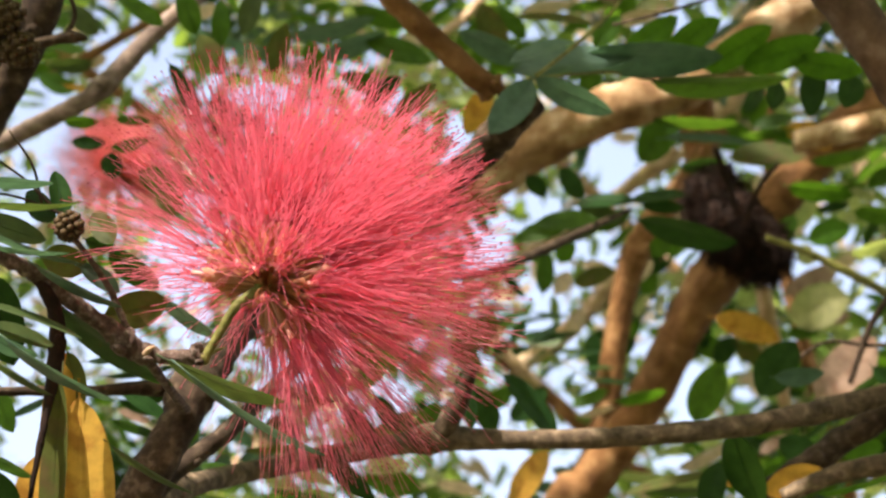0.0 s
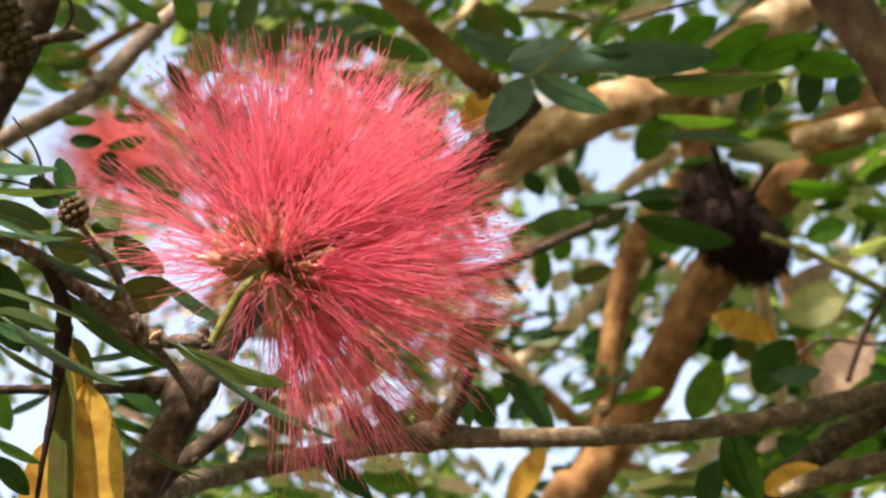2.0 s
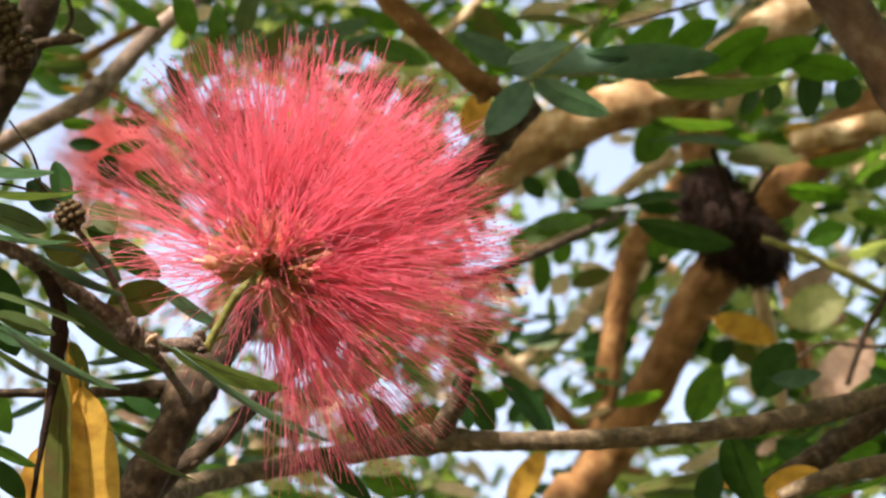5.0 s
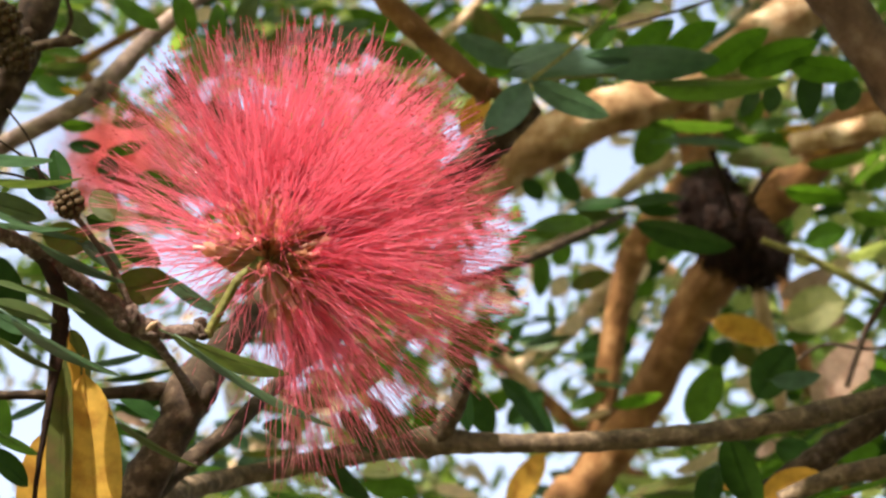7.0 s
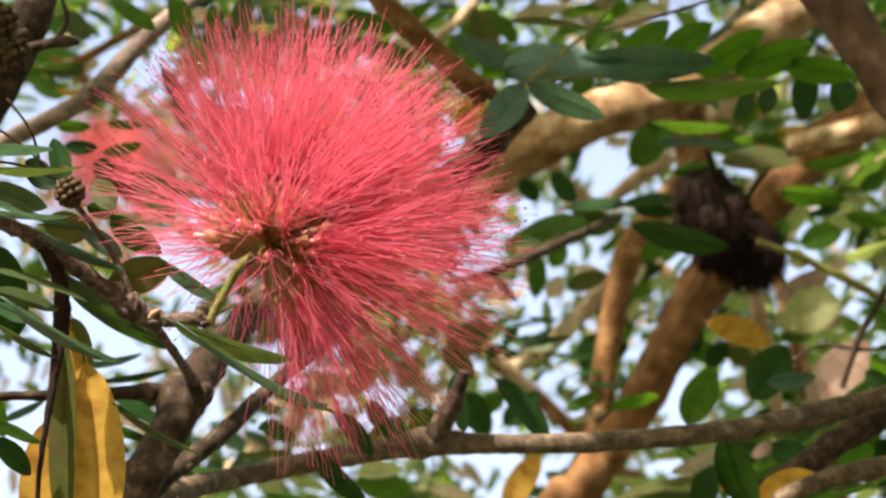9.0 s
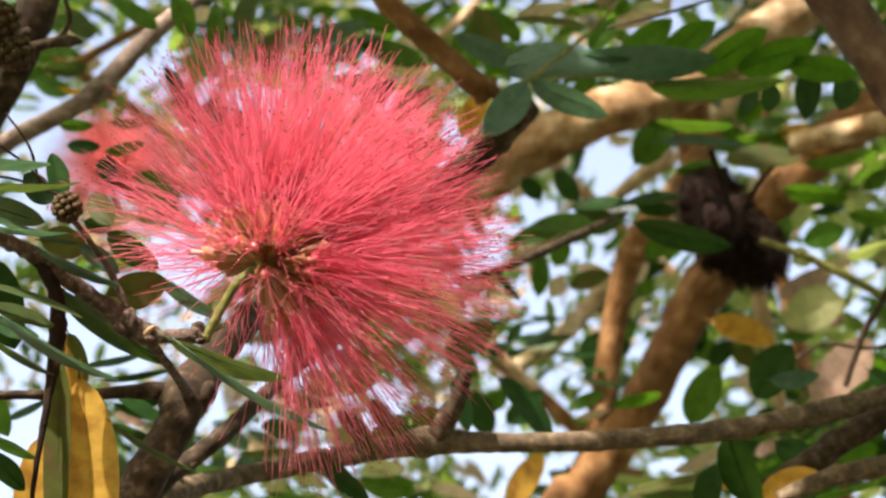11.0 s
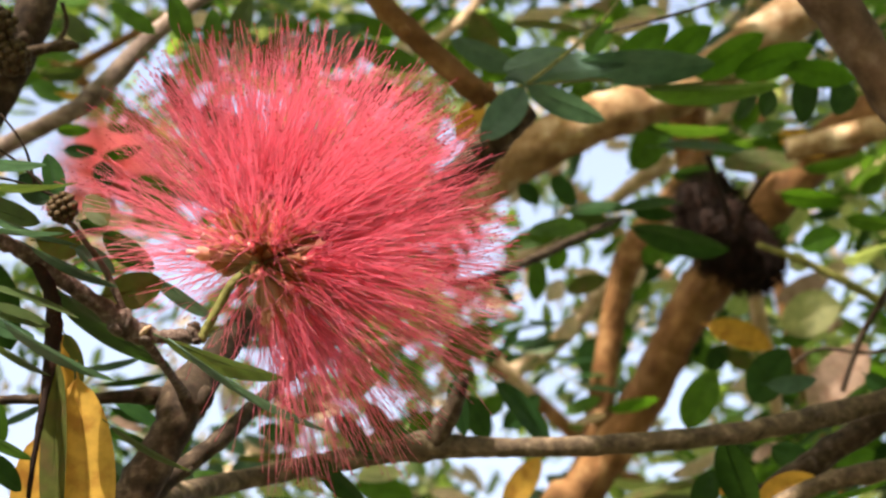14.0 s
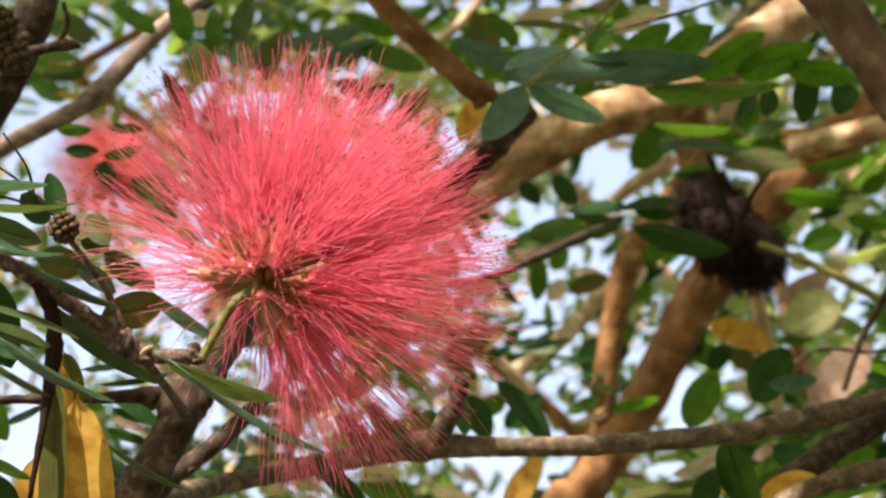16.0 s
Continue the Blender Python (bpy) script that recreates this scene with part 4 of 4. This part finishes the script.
def far_foliage(count, near, far, mat, seed, size, label):
    """Leaves too far off to be told apart, as one mesh."""
    r = random.Random(seed)
    verts, faces = [], []
    home = at(784, 441, near)
    n = 0
    while n < count:
        a, b, d = r.uniform(-500, 2070), r.uniform(-500, 1400), r.uniform(near, far)
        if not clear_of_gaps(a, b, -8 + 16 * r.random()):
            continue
        if noise.noise(Vector((a * 0.006, b * 0.006, seed))) < -0.3:
            continue
        n += 1
        p = at(a, b, d) - home
        e = Euler((r.gauss(0, 0.7), r.gauss(0, 0.7), r.uniform(0, 6.28))).to_matrix()
        L, W = size * r.uniform(0.7, 1.3), size * 0.2
        k = len(verts)
        for x, y, z in ((0, 0, 0), (0.3, 1, 0.15), (0.75, 0.8, 0.12), (1, 0, -0.1), (0.75, -0.8, 0.12), (0.3, -1, 0.15), (0.5, 0, 0.0)):
            verts.append(p + e @ Vector((x * L, y * W, z * W)))
        faces += [(k, k + 6, k + 1), (k + 1, k + 6, k + 2), (k + 2, k + 6, k + 3), (k + 3, k + 6, k + 4), (k + 4, k + 6, k + 5), (k + 5, k + 6, k)]
    ob = dress("far_foliage", mesh_of("far_foliage", verts, faces), mat)
    ob.location = home
    return tagged(ob, label, "foliage", kind="stuff")


FAR = foliage("far_leaves", (0.03, 0.074, 0.014), (0.098, 0.165, 0.033), (0.28, 0.42, 0.06), 0.45, 0.45, island=True)
# beige here takes the place of sun on far leaves and twigs
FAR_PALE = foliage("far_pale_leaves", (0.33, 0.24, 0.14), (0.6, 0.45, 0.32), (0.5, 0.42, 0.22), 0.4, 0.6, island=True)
far_foliage(9000, 2.4, 4.0, FAR, 3, 0.035, "green leaves of the crown further back, out of focus")
far_foliage(1500, 1.25, 2.2, FAR, 8, 0.022, "small green leaves in the middle of the crown")
far_foliage(5200, 2.4, 4.0, FAR_PALE, 4, 0.036, "far leaves and twigs, sunlight put into their pale colour")

# ---- unseen leaves added for shade ----
def overhead(count, seed):
    """Unseen leaves added for shade; shafts let sun onto the flower and some branches."""
    r = random.Random(seed)
    verts, faces = [], []
    shafts = [(at(a, b, d), w) for a, b, d, w in ((570, 410, 0.452, 0.068), (190, 300, 1.42, 0.085), (960, 240, 1.0, 0.03), (1080, 190, 1.0, 0.025), (650, 790, 0.6, 0.045), (480, 826, 0.6, 0.022),
                                                 (1560, 290, 1.25, 0.04), (1490, 660, 0.85, 0.03), (1320, 580, 1.0, 0.018), (1340, 80, 0.75, 0.03), (1180, 70, 0.75, 0.02), (1240, 620, 1.1, 0.02), (1480, 400, 1.05, 0.026))]
    home = Vector((-0.2, 1.0, 2.6))
    n = 0
    while n < count:
        if n < count * 0.62:
            x, y = r.uniform(-1.7, 1.3), r.uniform(-0.9, 2.9)
            z = EYE.z + max(0.38, y * 0.47 + 0.24) + r.uniform(0, 0.8)
        else:
            # ring behind and beside the station, added to hold back sky light
            turn, reach = r.uniform(radians(150), radians(390)), r.uniform(1.0, 1.7)
            x, y, z = reach * math.cos(turn), reach * math.sin(turn), r.uniform(0.3, 2.9)
        p = Vector((x, y, z))
        if any(((p - c) - sun_way * (p - c).dot(sun_way)).length < w for c, w in shafts) or noise.noise(p * 3.1) < -0.32:
            continue
        n += 1
        e = Euler((r.gauss(0, 0.5), r.gauss(0, 0.5), r.uniform(0, 6.28))).to_matrix()
        L, W = 0.09 * r.uniform(0.6, 1.2), 0.019
        k = len(verts)
        for u, v, w in ((0, 0, 0), (0.3, 1, 0.15), (0.75, 0.8, 0.12), (1, 0, -0.1), (0.75, -0.8, 0.12), (0.3, -1, 0.15), (0.5, 0, 0.0)):
            verts.append(p - home + e @ Vector((u * L, v * W, w * W)))
        faces += [(k, k + 6, k + 1), (k + 1, k + 6, k + 2), (k + 2, k + 6, k + 3), (k + 3, k + 6, k + 4), (k + 4, k + 6, k + 5), (k + 5, k + 6, k)]
    ob = dress("crown_foliage", mesh_of("crown_foliage", verts, faces), FAR)
    ob.location = home
    return tagged(ob, "unseen green leaves added overhead and around for shade", "foliage", kind="stuff")


overhead(23000, 11)

# ---- ground ----
bm = bmesh.new()
bmesh.ops.create_grid(bm, x_segments=80, y_segments=80, size=600)
for v in bm.verts:
    v.co.z = 0.15 * noise.noise(v.co * 0.05)
ground = part("ground", bm, GROUND)
tagged(ground, "dry soil with sparse grass under the shrub", "ground", kind="structure")

# ---- sway in the wind ----
# seconds, ticks across and down by which the twig's end shifts, degrees of turn
SWAY = [(0, -6.7, 47.6, 1.26), (0.2, -0.5, 47.6, 1.14), (0.3, -1.6, 50.0, 1.20), (0.5, -3.7, 41.6, 1.21), (0.7, -0.9, 32.2, 0.77), (0.8, 3.0, 26.5, 0.64), (1, 8.4, 24.0, 0.36), (1.2, 10.2, 26.1, 0.63),
        (1.3, 11.0, 24.1, 0.58), (1.5, 13.4, -6.8, -0.31), (1.7, 15.1, -18.9, -0.45), (1.8, 19.4, -8.9, -0.21), (2, 9.6, 22.6, 0.45), (2.2, -3.0, 46.5, 1.12), (2.3, -1.0, 44.2, 1.06), (2.5, 11.2, 16.7, 0.12),
        (2.7, 14.0, 4.0, 0.10), (2.8, 12.0, 6.6, 0.16), (3, 6.0, 23.4, 0.41), (3.2, 4.0, 31.0, 0.74), (3.3, 2.0, 27.0, 0.65), (3.5, 0.0, 0.0, 0.00), (3.7, 3.6, -10.0, -0.24), (3.8, 4.9, -1.0, -0.02),
        (4, -1.5, 24.4, 0.51), (4.2, 0.3, 41.4, 0.99), (4.7, 0.0, 14.0, 0.34), (5.2, 6.0, 28.0, 0.67), (5.8, 10.0, 2.0, 0.05), (6.3, 15.4, -22.0, -0.53), (6.5, 12.2, -23.6, -0.57), (6.7, 16.2, -11.0, -0.26),
        (6.8, 10.6, -6.7, -0.16), (7, 5.6, -4.1, -0.10), (7.2, 10.2, -12.7, -0.30), (7.3, 10.5, -15.0, -0.36), (7.5, 10.1, -17.6, -0.42), (7.7, 5.1, -8.6, -0.21), (7.8, 6.1, -2.6, -0.06), (8, 4.1, 11.4, 0.27),
        (8.2, 18.7, -24.2, -0.58), (8.3, 24.0, -48.5, -1.16), (8.5, 26.6, -77.1, -1.85), (8.7, 23.4, -54.5, -1.31), (8.8, 22.4, -36.2, -0.87), (9, 16.2, -27.6, -0.66), (9.2, 14.7, -29.4, -0.71), (9.7, 6.0, -14.0, -0.34),
        (10.2, 8.0, 6.0, 0.14), (10.8, 2.0, 14.0, 0.34), (11.3, 6.6, -14.6, -0.35), (11.5, 6.0, 3.6, -0.03), (11.7, 4.7, 19.3, 0.46), (12, 8.2, -17.0, -0.59), (12.2, 11.2, -17.7, -0.43), (12.3, 9.6, -6.5, -0.16),
        (12.5, -0.6, 20.0, 0.43), (12.7, -3.9, 19.3, 0.46), (12.8, 1.5, 7.5, 0.18), (13, 8.9, -18.5, -0.60), (13.2, -3.3, 0.2, 0.00), (13.3, -4.1, 21.9, 0.53), (13.5, -12.5, 56.9, 1.41), (13.7, -4.8, 55.1, 1.32),
        (13.8, -2.8, 39.5, 0.95), (14, 1.8, -4.2, -0.10), (14.2, 7.2, -7.1, -0.17), (14.3, 4.2, -3.9, -0.09), (14.5, 4.1, 1.3, 0.01), (14.7, -0.1, 5.0, 0.12), (14.8, -1.3, 4.2, 0.10), (15, -3.5, 10.3, 0.18),
        (15.1, -2.7, 18.5, 0.44), (15.2, -3.9, 25.5, 0.61), (15.3, -2.0, 30.5, 0.73), (15.4, -5.2, 39.5, 0.95), (15.5, -12.1, 48.0, 1.06), (15.7, -7.6, 49.9, 1.20), (15.8, -3.8, 40.6, 0.97), (16, -0.1, 32.5, 0.41)]


def motions():
    """The twig with its flower, buds and leaves rises and falls in the wind."""
    hinge = at(355, 580, 0.452)
    for ob in MOVING:
        rest = ob.matrix_basis.copy()
        rows = []
        for t, x, y, turn in SWAY:
            shift = (ACROSS * x - UP * y) * (0.452 / BOARD)
            m = Matrix.Translation(hinge + shift) @ Matrix.Rotation(radians(turn), 4, AHEAD) @ Matrix.Translation(-hinge)
            rows.append((t, m @ rest))
        walk(ob, rows)


motions()
